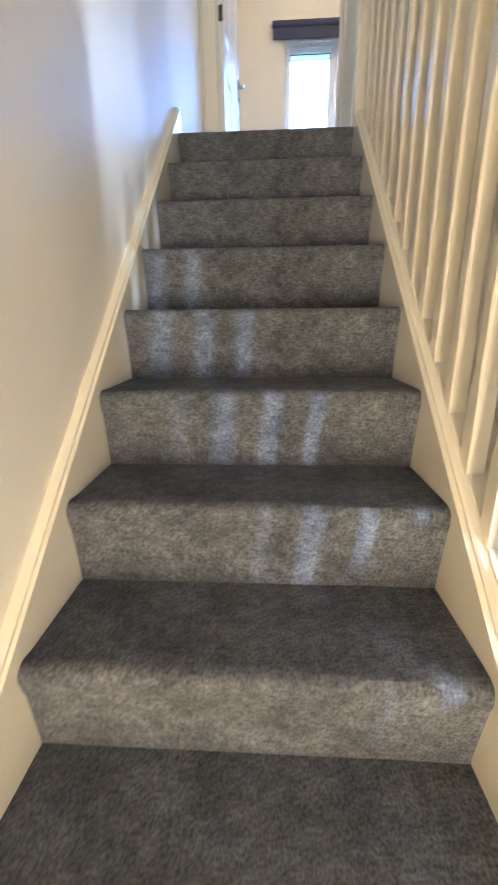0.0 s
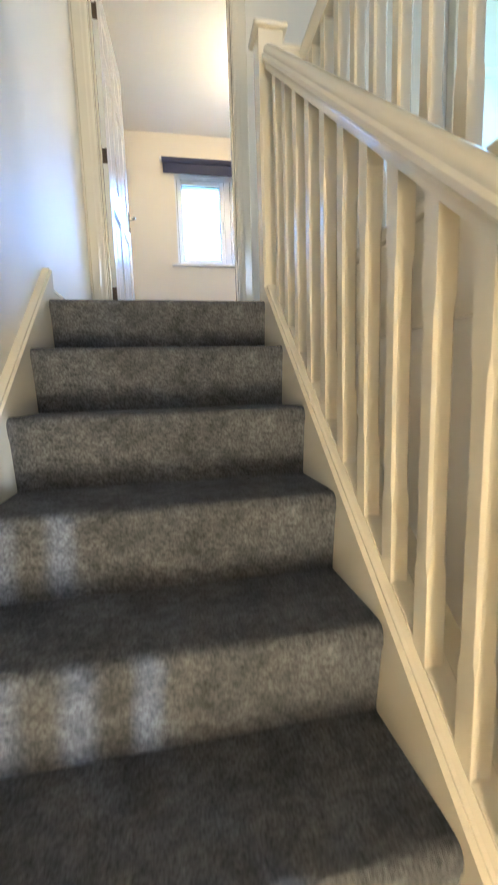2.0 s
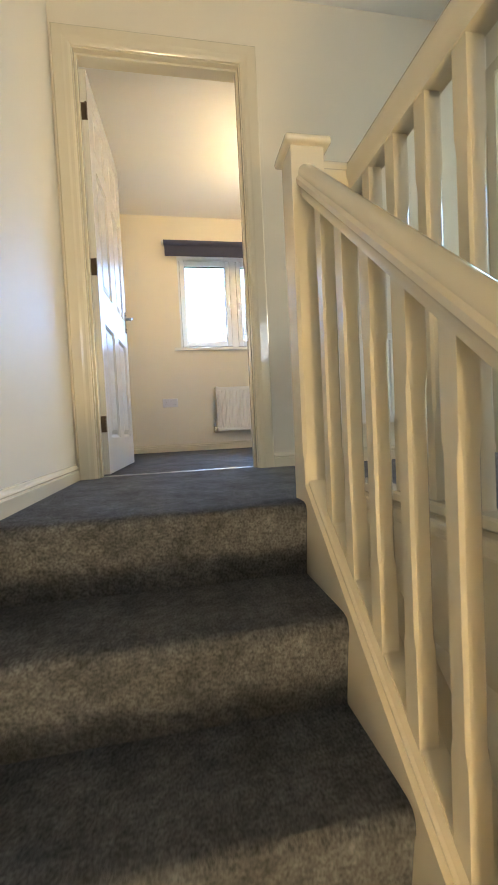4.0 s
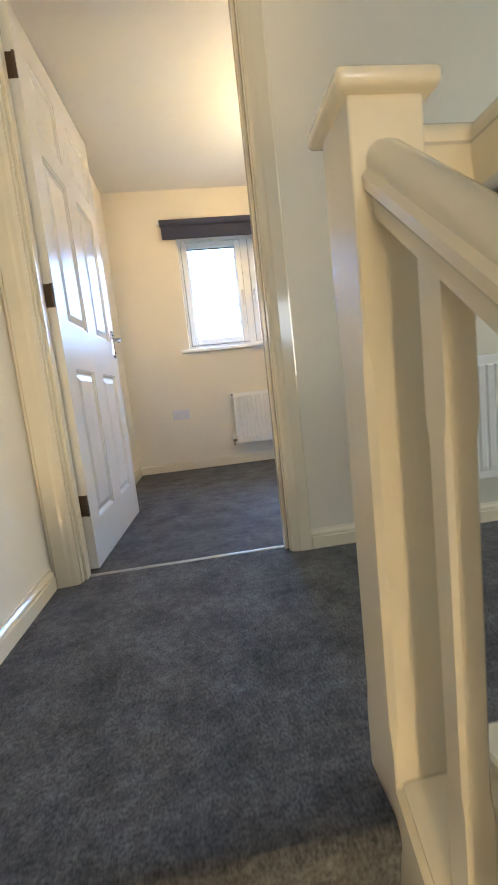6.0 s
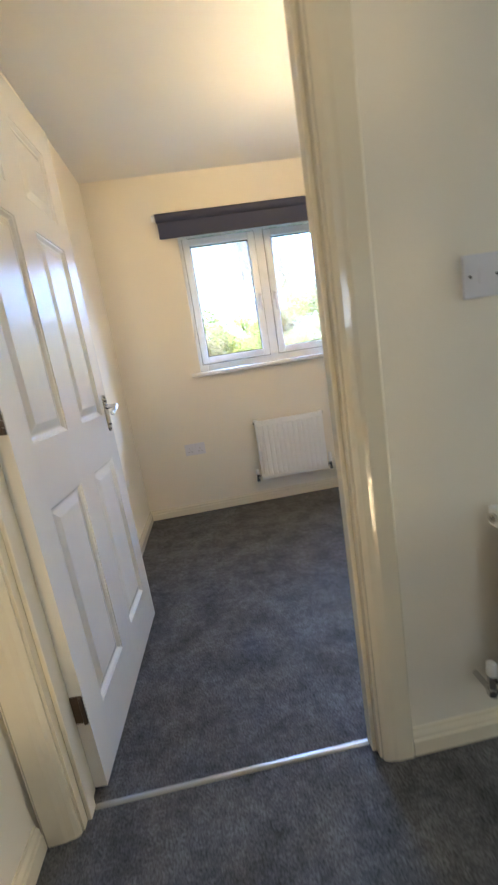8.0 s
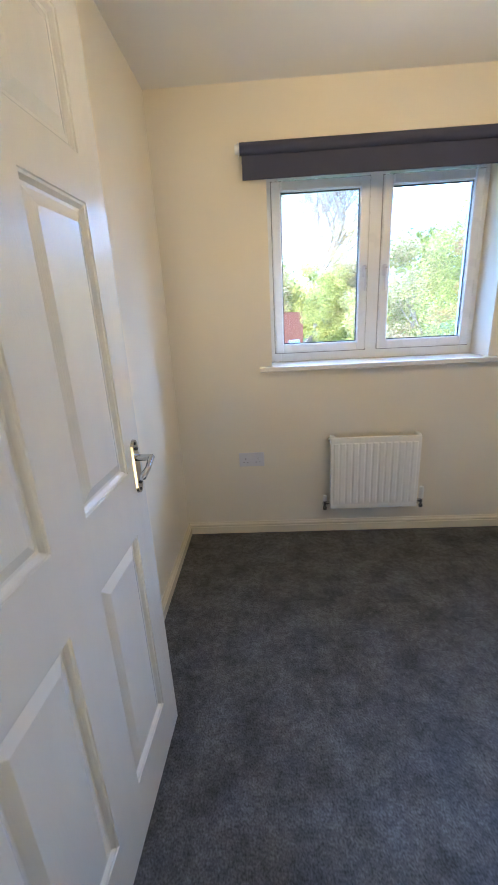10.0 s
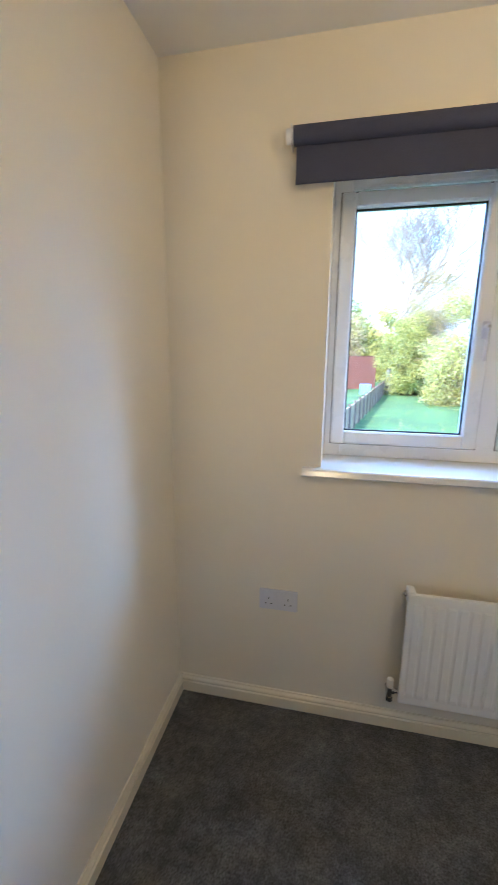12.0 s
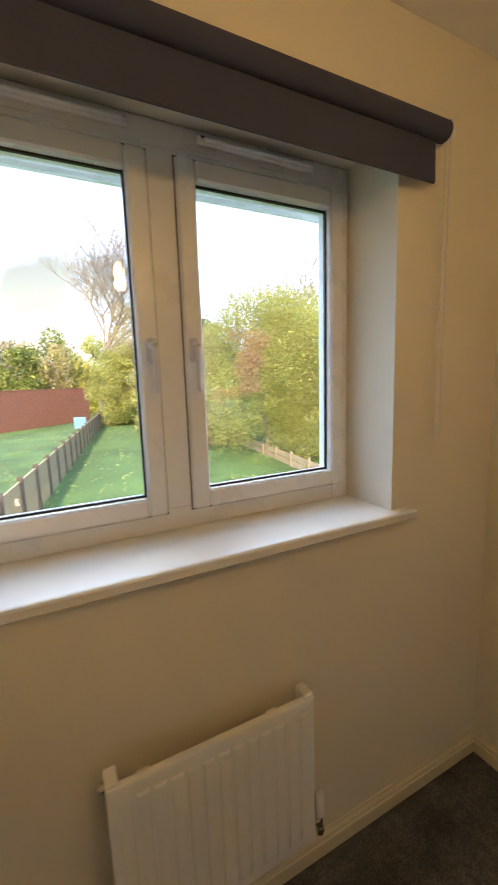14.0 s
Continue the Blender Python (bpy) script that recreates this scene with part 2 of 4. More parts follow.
bm = B()
box(bm, LX1 + 0.1, 1.3, -0.25, 2.45, 1.42, CEIL)
box(bm, 3.85, 1.3, -0.25, 4.2, 1.42, CEIL)
box(bm, 2.45, 1.3, -0.25, 3.85, 1.42, 0.9)
box(bm, 2.45, 1.3, 1.9, 3.85, 1.42, CEIL)
box(bm, 2.45, 1.40, 0.9, 3.85, 1.42, 1.9)
box(bm, LX1 + 0.1, -0.6, -0.25, 4.2, -0.5, CEIL)
box(bm, 4.2, -0.6, -0.25, 4.3, 1.4, CEIL)
structure("wall_side_room", bm, teal_paint, "pale teal painted walls of the side room", "wall")

bm = B()
box(bm, XE, -1.55, Z_HALL, XE + 0.09, 0.0, -0.03)
box(bm, XE, Y_HALL, Z_HALL, XE + 0.09, -1.97, -0.25)
structure("wall_under_landing", bm, wall_paint, "magnolia painted wall under the landing beside the stairs", "wall")

bm = B()
box(bm, 0, Y_BACK - 0.1, -0.25, 1.2, Y_BACK, CEIL)
box(bm, 2.1, Y_BACK - 0.1, -0.25, LX1 + 0.1, Y_BACK, CEIL)
box(bm, 1.2, Y_BACK - 0.1, -0.25, 2.1, Y_BACK, 0.87)
box(bm, 1.2, Y_BACK - 0.1, 1.83, 2.1, Y_BACK, CEIL)
box(bm, 1.2, Y_BACK - 0.1, 0.87, 2.1, Y_BACK - 0.08, 1.83)
structure("wall_landing_back", bm, wall_paint, "magnolia painted wall at the back of the landing", "wall")

bm = B()
box(bm, 0, Y_HALL - 0.1, Z_HALL, 0.25, Y_HALL, -0.25)
box(bm, 0.25, Y_HALL - 0.1, Z_HALL, 0.75, Y_HALL, -1.9)
box(bm, 0.25, Y_HALL - 0.1, -0.6, 0.75, Y_HALL, -0.25)
box(bm, 0.75, Y_HALL - 0.1, Z_HALL, 3.0, Y_HALL, -0.25)
box(bm, 3.3, Y_HALL - 0.1, Z_HALL, 3.7, Y_HALL, -0.25)
box(bm, 3.0, Y_HALL - 0.1, -1.9, 3.3, Y_HALL - 0.08, -0.5)
box(bm, 0.25, Y_HALL - 0.1, -1.9, 0.75, Y_HALL - 0.08, -0.6)
box(bm, 3.0, Y_HALL - 0.1, Z_HALL, 3.3, Y_HALL, -1.9)
box(bm, 3.0, Y_HALL - 0.1, -0.5, 3.3, Y_HALL, -0.25)
box(bm, 3.7, Y_HALL - 0.1, Z_HALL, 3.8, -1.45, -0.25)
box(bm, XE + 0.09, -1.55, Z_HALL, 3.7, -1.45, -0.29)
structure("wall_hall", bm, wall_paint, "magnolia painted walls of the hall below", "wall")

bm = B()
box(bm, -0.15, Y_BACK - 0.1, CEIL, 4.3, Y_OUT, CEIL + 0.15)
structure("ceiling", bm, ceiling_paint, "white painted plaster ceiling", "ceiling")

bm = B()
box(bm, XE + 0.09, -1.45, -0.29, LX1 + 0.1, 0.0, -0.25)
box(bm, XE + 0.002, Y_HALL, -0.25, 3.8, -1.46, -0.2)
box(bm, 0.0, Y_HALL, -0.25, XE, Y_BACK, -0.2)
structure("ceiling_hall", bm, ceiling_paint, "white painted hall ceiling under the landing", "ceiling")

bm = B()
box(bm, 0.0, Y_HALL, Z_HALL - 0.15, 3.8, 3.3, Z_HALL)
structure("floor_hall", bm, carpet, "dark grey carpet in the hall below", "floor")

bm = B()
box(bm, 0.0, 0.10, -0.2, LX1 + 0.1, 1.05, 0.0)
box(bm, XE + 0.075, Y_BACK, -0.2, LX1 + 0.1, 0.10, 0.0)
structure("floor_landing", bm, carpet, "dark grey plush carpet on the landing", "floor")
bm = B()
box(bm, 0.0, 1.05, -0.2, RX1, Y_WIN, 0.0)
structure("floor_bedroom", bm, carpet, "dark grey plush bedroom carpet", "floor")
bm = B()
box(bm, LX1 + 0.1, -0.5, -0.2, 4.2, 1.3, 0.0)
structure("floor_side_room", bm, carpet, "dark floor of the side room", "floor")

# baseboards with an ogee top, and door casings
SKIRT = [(0, 0), (0.016, 0), (0.016, 0.044), (0.011, 0.047), (0.011, 0.050), (0.014, 0.054), (0.0125, 0.060), (0.006, 0.067), (0.004, 0.073), (0, 0.073)]


def skirting(name, a, b, label):
    bm = B()
    sweep(bm, [(s, u) for s, u in SKIRT], a, b)
    return structure(name, bm, gloss_white, label, "baseboard")


white_skirt = "white gloss baseboard with a moulded top edge"
skirting("baseboard", (0, 0.12, 0), (0, Y_DW0 - 0.018, 0), white_skirt)
skirting("baseboard", (0.953, Y_DW0, 0), (LX1, Y_DW0, 0), white_skirt)
skirting("baseboard", (LX1, 0.93 + 0.07, 0), (LX1, 0.93, 0), white_skirt)
skirting("baseboard", (LX1, 0.08, 0), (LX1, Y_BACK, 0), white_skirt)
skirting("baseboard", (0.0, Y_DW1, 0), (0.0, Y_WIN, 0), white_skirt)
skirting("baseboard", (0.0, Y_WIN, 0), (RX1, Y_WIN, 0), white_skirt)
skirting("baseboard", (RX1, Y_WIN, 0), (RX1, Y_DW1, 0), white_skirt)
skirting("baseboard", (RX1, Y_DW1, 0), (0.96, Y_DW1, 0), white_skirt)


def casing(name, face_y, out, x0, x1, top, label, w=0.092):
    """Moulded architrave round a doorway in a wall that runs along x; out is -1 or 1, the side it stands proud of."""
    holder = thing(name, label, "architrave", kind="structure")
    prof = [(0, 0), (w, 0), (w, 0.014), (w - 0.006, 0.018), (0.036, 0.017), (0.026, 0.0145), (0.012, 0.013), (0.004, 0.009), (0, 0.006)]

    def run(pts):
        bm = B()
        loops = [[bm.verts.new(p) for p in loop] for loop in pts]
        n = len(loops[0])
        for i in range(n):
            bm.faces.new((loops[0][i], loops[0][(i + 1) % n], loops[1][(i + 1) % n], loops[1][i]))
        bm.faces.new(loops[0][::-1])
        bm.faces.new(loops[1])
        bmesh.ops.recalc_face_normals(bm, faces=bm.faces[:])
        return bm

    part("side_casing", run([[(x0 - s, face_y + out * d, 0.0) for s, d in prof], [(x0 - s, face_y + out * d, top + s) for s, d in prof]]), gloss_white, holder)
    part("side_casing", run([[(x1 + s, face_y + out * d, 0.0) for s, d in prof], [(x1 + s, face_y + out * d, top + s) for s, d in prof]]), gloss_white, holder)
    part("head_casing", run([[(x0 - s, face_y + out * d, top + s) for s, d in prof], [(x1 + s, face_y + out * d, top + s) for s, d in prof]]), gloss_white, holder)
    return holder


casing("architrave_landing", Y_DW0, -1, DX0 - 0.006, DX1 + 0.006, DH + 0.006, "white gloss moulded door surround on the landing", w=0.081)
casing("architrave_bedroom", Y_DW1, 1, DX0 - 0.006, DX1 + 0.006, DH + 0.006, "white gloss moulded door surround in the bedroom", w=0.07)

lining = thing("door_frame", "white gloss door lining with stop beads", "door frame", kind="structure")
for x0, x1 in ((DX0 - 0.025, DX0), (DX1, DX1 + 0.025)):
    bm = B()
    box(bm, x0, Y_DW0 + 0.001, 0, x1, Y_DW1 - 0.001, DH, 0.001)
    part("jamb", bm, gloss_white, lining)
bm = B()
box(bm, DX0 - 0.025, Y_DW0 + 0.001, DH, DX1 + 0.025, Y_DW1 - 0.001, DH + 0.025, 0.001)
part("head", bm, gloss_white, lining)
for x0, x1 in ((DX0, DX0 + 0.012), (DX1 - 0.012, DX1)):
    bm = B()
    box(bm, x0, Y_DW0 + 0.022, 0, x1, Y_DW0 + 0.058, DH - 0.012, 0.002)
    part("stop_bead", bm, gloss_white, lining)
bm = B()
box(bm, DX0, Y_DW0 + 0.022, DH - 0.012, DX1, Y_DW0 + 0.058, DH, 0.002)
part("stop_bead", bm, gloss_white, lining)
bm = B()
box(bm, DX1 - 0.0015, Y_DW0 + 0.066, 0.93, DX1 + 0.002, Y_DW0 + 0.09, 1.07, 0.001)
part("strike_plate", bm, steel, lining, "steel strike plate")

bm = B()
sweep(bm, [(-0.008, 0), (0.008, 0), (0.005, 0.004), (0, 0.005), (-0.005, 0.004)], (DX0 + 0.013, 1.052, 0), (DX1 - 0.013, 1.052, 0))
tagged(part("threshold_strip", bm, alu), "pale metal carpet strip across the doorway", "threshold strip")

# side doorway casing on the landing
bm = B()
for y0, y1, z0, z1 in ((0.08, 0.15, 0, 2.09), (0.93, 0.998, 0, 2.09), (0.15, 0.93, 2.02, 2.09)):
    box(bm, LX1 - 0.016, y0, z0, LX1, y1, z1, 0.004)
structure("architrave_side", bm, gloss_white, "white gloss surround of the side doorway", "architrave")

# ---- stairs ----
stairs = thing("staircase", "straight flight with dark grey carpet and white strings", "staircase")


def step_mesh():
    """One carpeted step: rounded nosing, riser under it, tread behind it; its nosing is at the origin."""
    bm = B()
    prof = [(0.024, -RISE - 0.002), (0.0225, -RISE + 0.015), (0.009, -0.066), (0.0065, -0.052), (0.002, -0.036), (0.0, -0.024), (0.002, -0.012), (0.009, -0.003), (0.022, 0.001), (0.05, 0.0005), (GO + 0.02, 0.0), (GO + 0.085, 0.0), (GO + 0.085, -0.03), (0.06, -0.03), (0.06, -RISE)]
    cols = 14
    loops = []
    for c in range(cols + 1):
        x = 0.03 + (XR - 0.03) * c / cols
        loop = []
        for i, (y, z) in enumerate(prof):
            j = 0.0025 * noise.noise(Vector((x * 7, i * 0.7, 0))) if 0 < i < 11 else 0
            loop.append(bm.verts.new((x, y + j, z + j)))
        loops.append(loop)
    n = len(prof)
    for p, q in zip(loops, loops[1:]):
        for i in range(n):
            bm.faces.new((p[i], p[(i + 1) % n], q[(i + 1) % n], q[i]))
    bm.faces.new(loops[0][::-1])
    bm.faces.new(loops[-1])
    bmesh.ops.recalc_face_normals(bm, faces=bm.faces[:])
    return bm


first = part("step", step_mesh(), carpet, stairs, "carpeted step with a rounded nosing", smooth=38)
for k in range(1, N_STEP):
    o = first.copy()
    scene.collection.objects.link(o)
    o.location = (0, -k * GO, -k * RISE)
first.location = (0, 0.022, 0)
LOW = -N_STEP * GO + 0.1


def line(y, off):
    return y * SL + off


def sloped(bm, x0, x1, y0, y1, lo, hi):
    """A slanting board along the flight between two offsets from the nosing line."""
    v = [bm.verts.new((x, y, line(y, o))) for x in (x0, x1) for y, o in ((y0, lo), (y1, lo), (y1, hi), (y0, hi))]
    for f in ((0, 1, 2, 3), (7, 6, 5, 4), (0, 4, 5, 1), (1, 5, 6, 2), (2, 6, 7, 3), (3, 7, 4, 0)):
        bm.faces.new([v[i] for i in f])
    bmesh.ops.recalc_face_normals(bm, faces=bm.faces[:])
    return bm


bm = B()
sloped(bm, 0.0, 0.03, LOW, 0.10, -0.30, 0.028)
part("wall_string", bm, gloss_white, stairs, "white gloss wall string")
bm = B()
sloped(bm, 0.0, 0.022, LOW, 0.10, 0.0282, 0.037)
part("string_bead", bm, gloss_white, stairs)
bm = B()
sloped(bm, XR, XR + 0.035, LOW, 0.03, -0.34, 0.022)
part("outer_string", bm, gloss_white, stairs, "white gloss outer string")

bm = B()
sloped(bm, XR + 0.036, XE - 0.0005, -1.54, 0.02, -0.07, -0.004)
part("infill_board", bm, gloss_white, stairs)

# ---- balustrade up the flight ----
rail = thing("stair_balustrade", "white gloss stair balustrade with chamfered spindles and moulded handrail", "balustrade")
XB = 0.847


def baluster(z0a, z0b, z1a, z1b, m, parent):
    """Stop-chamfered square spindle; the ends may slant along y from a (front) to b (back)."""
    h = 0.0175
    c = 0.005
    za, zb = (z0a + z0b) / 2, (z1a + z1b) / 2
    L = zb - za
    rings = []

    def ring(z, cut, ta=0.0):
        out = []
        for sx, sy in ((-1, -1), (1, -1), (1, 1), (-1, 1)):
            for k in (0, 1):
                first_x = (sx * sy > 0) == (k == 0)
                x, y = (sx * h, sy * (h - cut)) if first_x else (sx * (h - cut), sy * h)
                out.append((x, y, z + ta * y / h))
        return out

    sl0, sl1 = (z0b - z0a) / 2, (z1b - z1a) / 2
    eps = 0.0006
    levels = [(za, eps, sl0), (za + min(0.16, L * .2), eps, 0), (za + min(0.16, L * .2) + 0.025, c, 0), (zb - min(0.15, L * .2) - 0.025, c, 0), (zb - min(0.15, L * .2), eps, 0), (zb, eps, sl1)]
    bm = B()
    for z, cut, ta in levels:
        rings.append([bm.verts.new(p) for p in ring(z, cut, ta)])
    for p, q in zip(rings, rings[1:]):
        for i in range(8):
            bm.faces.new((p[i], p[(i + 1) % 8], q[(i + 1) % 8], q[i]))
    bm.faces.new(rings[0][::-1])
    bm.faces.new(rings[-1])
    bmesh.ops.recalc_face_normals(bm, faces=bm.faces[:])
    o = part("spindle", bm, gloss_white, parent)
    o.matrix_local = m
    return o


HR_LO, HR_HI = 0.765, 0.85
d = 0.0165 * SL
spindle = baluster(0.032 - d, 0.032 + d, HR_LO + 0.004 - d, HR_LO + 0.004 + d, pose(XB, -0.062, line(-0.062, 0)), rail)
for i in range(1, 24):
    y = -0.062 - i * 0.111
    if y < LOW + 0.05:
        break
    o = spindle.copy()
    scene.collection.objects.link(o)
    o.location = (XB, y, line(y, 0))
bm = B()
sweep(bm, [(-0.036, 0.0225), (0.034, 0.0225), (0.034, 0.030), (0.030, 0.033), (-0.030, 0.033), (-0.036, 0.030)], (XB, LOW, line(LOW, 0)), (XB, 0.03, line(0.03, 0)))
part("base_rail", bm, gloss_white, rail)
# slips of wood between the spindles
bm = B()
box(bm, -0.0165, -0.036, -0.004, 0.0165, 0.036, 0.004)
for v in bm.verts:
    v.co.z += v.co.y * SL
slip = part("spacer", bm, gloss_white, rail)
slip.location = (XB, -0.1175, line(-0.1175, 0.036))
for i in range(1, 23):
    y = -0.1175 - i * 0.111
    if y < LOW + 0.05:
        break
    o = slip.copy()
    scene.collection.objects.link(o)
    o.location = (XB, y, line(y, 0.036))
HAND = [(-0.022, -0.04), (0.022, -0.04), (0.024, -0.02), (0.033, -0.008), (0.034, 0.006), (0.027, 0.014), (0.028, 0.022), (0.024, 0.034), (0.014, 0.042), (0, 0.045), (-0.014, 0.042), (-0.024, 0.034), (-0.028, 0.022), (-0.027, 0.014), (-0.034, 0.006), (-0.033, -0.008), (-0.024, -0.02)]
bm = B()
sweep(bm, HAND, (XB, LOW, line(LOW, HR_LO + 0.045)), (XB, 0.032, line(0.032, HR_LO + 0.045)))
part("handrail", bm, gloss_white, rail, "moulded gloss handrail", smooth=38)

# ---- newel ----
NY = 0.077
newel = thing("newel_post", "white square newel post with a flat cap at the stair head", "newel post")
bm = B()
rings = []
for z, cut in ((-0.32, 0.002), (0.10, 0.002), (0.14, 0.009), (0.62, 0.009), (0.66, 0.002), (0.9275, 0.002)):
    q = 0.045 - cut
    rings.append([bm.verts.new((XB + x, NY + y, z)) for x, y in ((0.045, -q), (0.045, q), (q, 0.045), (-q, 0.045), (-0.045, q), (-0.045, -q), (-q, -0.045), (q, -0.045))])
for p, q in zip(rings, rings[1:]):
    for i in range(8):
        bm.faces.new((p[i], p[(i + 1) % 8], q[(i + 1) % 8], q[i]))
bm.faces.new(rings[0][::-1])
bm.faces.new(rings[-1])
bmesh.ops.recalc_face_normals(bm, faces=bm.faces[:])
part("post", bm, gloss_white, newel)
bm = B()
box(bm, XB - 0.062, NY - 0.062, 0.9275, XB + 0.062, NY + 0.062, 0.949, 0.010, 3)
part("cap", bm, gloss_white, newel, "flat rounded white cap", smooth=38)

# ---- guard along the landing's edge ----
guard = thing("landing_balustrade", "white gloss balustrade along the open edge of the landing", "balustrade")
XG = 0.99
G_END = -3.2
bm = B()
sweep(bm, HAND, (XG, NY, 0.872), (XG, G_END, 0.872))
part("handrail", bm, gloss_white, guard, smooth=38)
bm = B()
sweep(bm, HAND, (XB + 0.045, NY, 0.872), (XG + 0.034, NY, 0.872))
part("return_rail", bm, gloss_white, guard, smooth=38)
bm = B()
box(bm, XG - 0.032, G_END, 0.02, XG + 0.032, NY + 0.03, 0.045, 0.005)
part("base_rail", bm, gloss_white, guard)
g0 = baluster(0.045, 0.045, 0.834, 0.834, pose(XG, -0.03, 0), guard)
for i in range(1, 28):
    o = g0.copy()
    scene.collection.objects.link(o)
    o.location = (XG, -0.03 - i * 0.112, 0)
bm = B()
box(bm, XE - 0.018, G_END, -0.01, XE + 0.075, NY + 0.03, 0.02, 0.010, 2)
structure("landing_nosing", bm, gloss_white, "rounded white nosing board on the landing edge", "trim")
bm = B()
box(bm, XE - 0.008, -1.97, -0.22, XE - 0.0005, 0.02, -0.012, 0.002)
structure("landing_apron", bm, gloss_white, "white apron board under the landing edge", "trim")
bm = B()
box(bm, XB + 0.045, 0.02, -0.2, XE, 0.05, -0.012)
structure("landing_infill", bm, wall_paint, "painted infill beside the newel post", "trim")

# ---- bedroom door ----


def panel_mesh(x0, x1, z0, z1, face, s):
    """A moulded panel: a slope down from the rail, a groove and a raised field. face: y of the surface, s: outward sign."""
    bm = B()
    loops = []
    for inset, depth in ((0, 0), (0.0015, 0.003), (0.006, 0.004), (0.010, 0.0085), (0.013, 0.0115), (0.019, 0.012), (0.043, 0.003), (0.047, 0.003)):
        loops.append([bm.verts.new((x, face - s * depth, z)) for x, z in ((x0 + inset, z0 + inset), (x1 - inset, z0 + inset), (x1 - inset, z1 - inset), (x0 + inset, z1 - inset))])
    for p, q in zip(loops, loops[1:]):
        for i in range(4):
            bm.faces.new((p[i], p[(i + 1) % 4], q[(i + 1) % 4], q[i]))
    bm.faces.new(loops[-1])
    if s > 0:
        bmesh.ops.reverse_faces(bm, faces=bm.faces[:])
    return bm


DW, DT, DHT = 0.762, 0.036, 1.958
door = thing("door_1", "open white six-panel bedroom door with a chrome lever handle", "door", kind="structure", m=pose(0.1345, 1.096, 0.008, 0, 0, 87.2))
xs = [(0.095, 0.318), (0.442, 0.665)]
zs = [(0.178, 0.768), (0.938, 1.535), (1.62, 1.845)]
bm = B()
# local x along the leaf from the hinges, local y = 0 the face towards the landing
cuts_x = [0, *xs[0], *xs[1], DW]
cuts_z = [0, *zs[0], *zs[1], *zs[2], DHT]
for fy in (0.0, DT):
    for i in range(5):
        for j in range(7):
            if i in (1, 3) and j in (1, 3, 5):
                continue
            vs = [bm.verts.new(p) for p in ((cuts_x[i], fy, cuts_z[j]), (cuts_x[i + 1], fy, cuts_z[j]), (cuts_x[i + 1], fy, cuts_z[j + 1]), (cuts_x[i], fy, cuts_z[j + 1]))]
            bm.faces.new(vs if fy == 0 else vs[::-1])
for a, b in (((0, 0), (0, DHT)), ((DW, DHT), (DW, 0)), ((0, DHT), (DW, DHT)), ((DW, 0), (0, 0))):
    bm.faces.new([bm.verts.new(p) for p in ((a[0], 0, a[1]), (b[0], 0, b[1]), (b[0], DT, b[1]), (a[0], DT, a[1]))])
bmesh.ops.remove_doubles(bm, verts=bm.verts[:], dist=0.0001)
leaf = part("leaf", bm, door_white, door)
for x0, x1 in xs:
    for z0, z1 in zs:
        for fy, s in ((0.0, -1), (DT, 1)):
            part("panel", panel_mesh(x0, x1, z0, z1, fy, s), door_white, door)


def lever(y, s):
    h = part("handle", B(), chrome, door)
    bm = B()
    hx, hz = DW - 0.042, 0.938
    made = bmesh.ops.create_circle(bm, cap_ends=True, segments=24, radius=0.019)
    for v in bm.verts:
        v.co = Vector((v.co.x, 0, v.co.y + (0.055 if v.co.y > 0 else -0.055)))
    ext = bmesh.ops.extrude_face_region(bm, geom=bm.faces[:])
    for v in [g for g in ext["geom"] if isinstance(g, bmesh.types.BMVert)]:
        v.co.y += s * 0.006
        v.co.x *= 0.9
        v.co.z *= 0.985
    bmesh.ops.recalc_face_normals(bm, faces=bm.faces[:])
    for v in bm.verts:
        v.co += Vector((hx, y, hz))
    part("backplate", bm, chrome, h)
    bm = B()
    tube(bm, (hx, y + s * 0.005, hz + 0.025), (hx, y + s * 0.045, hz + 0.025), 0.0095, 0.0085)
    tube(bm, (hx + 0.004, y + s * 0.044, hz + 0.025), (hx - 0.045, y + s * 0.050, hz + 0.014), 0.0085, 0.007)
    tube(bm, (hx - 0.043, y + s * 0.050, hz + 0.0145), (hx - 0.078, y + s * 0.046, hz + 0.002), 0.007, 0.0085)
    tube(bm, (hx - 0.0775, y + s * 0.046, hz + 0.002), (hx - 0.085, y + s * 0.045, hz - 0.001), 0.0085, 0.004)
    part("lever", bm, chrome, h, smooth=38)
    for dz in (-0.063, -0.045, 0.048, 0.063):
        bm = B()
        tube(bm, (hx + (0.008 if dz in (-0.045, 0.048) else 0), y + s * 0.006, hz + dz), (hx, y + s * 0.0075, hz + dz), 0.004)
        part("screw", bm, dark_plastic, h)


lever(0.0, -1)
lever(DT, 1)
bm = B()
box(bm, DW - 0.0005, 0.006, 0.86, DW + 0.0015, DT - 0.006, 1.0)
part("latch_plate", bm, steel, door)
for hz in (0.25, 1.02, 1.76):
    hg = B()
    box(hg, -0.0022, 0.010, hz - 0.04, 0.0, DT - 0.002, hz + 0.04)
    for kk in range(5):
        tube(hg, (-0.005, 0.006, hz - 0.04 + kk * 0.0162), (-0.005, 0.006, hz - 0.04 + kk * 0.0162 + 0.015), 0.0055)
    part("hinge", hg, brass_dark, door, "dull metal butt hinge")

# ---- window ----
win = thing("window_1", "white plastic two-light casement window", "window", kind="structure")
FY0, FY1 = 3.275, 3.345
FZ0 = WZ0 + 0.0


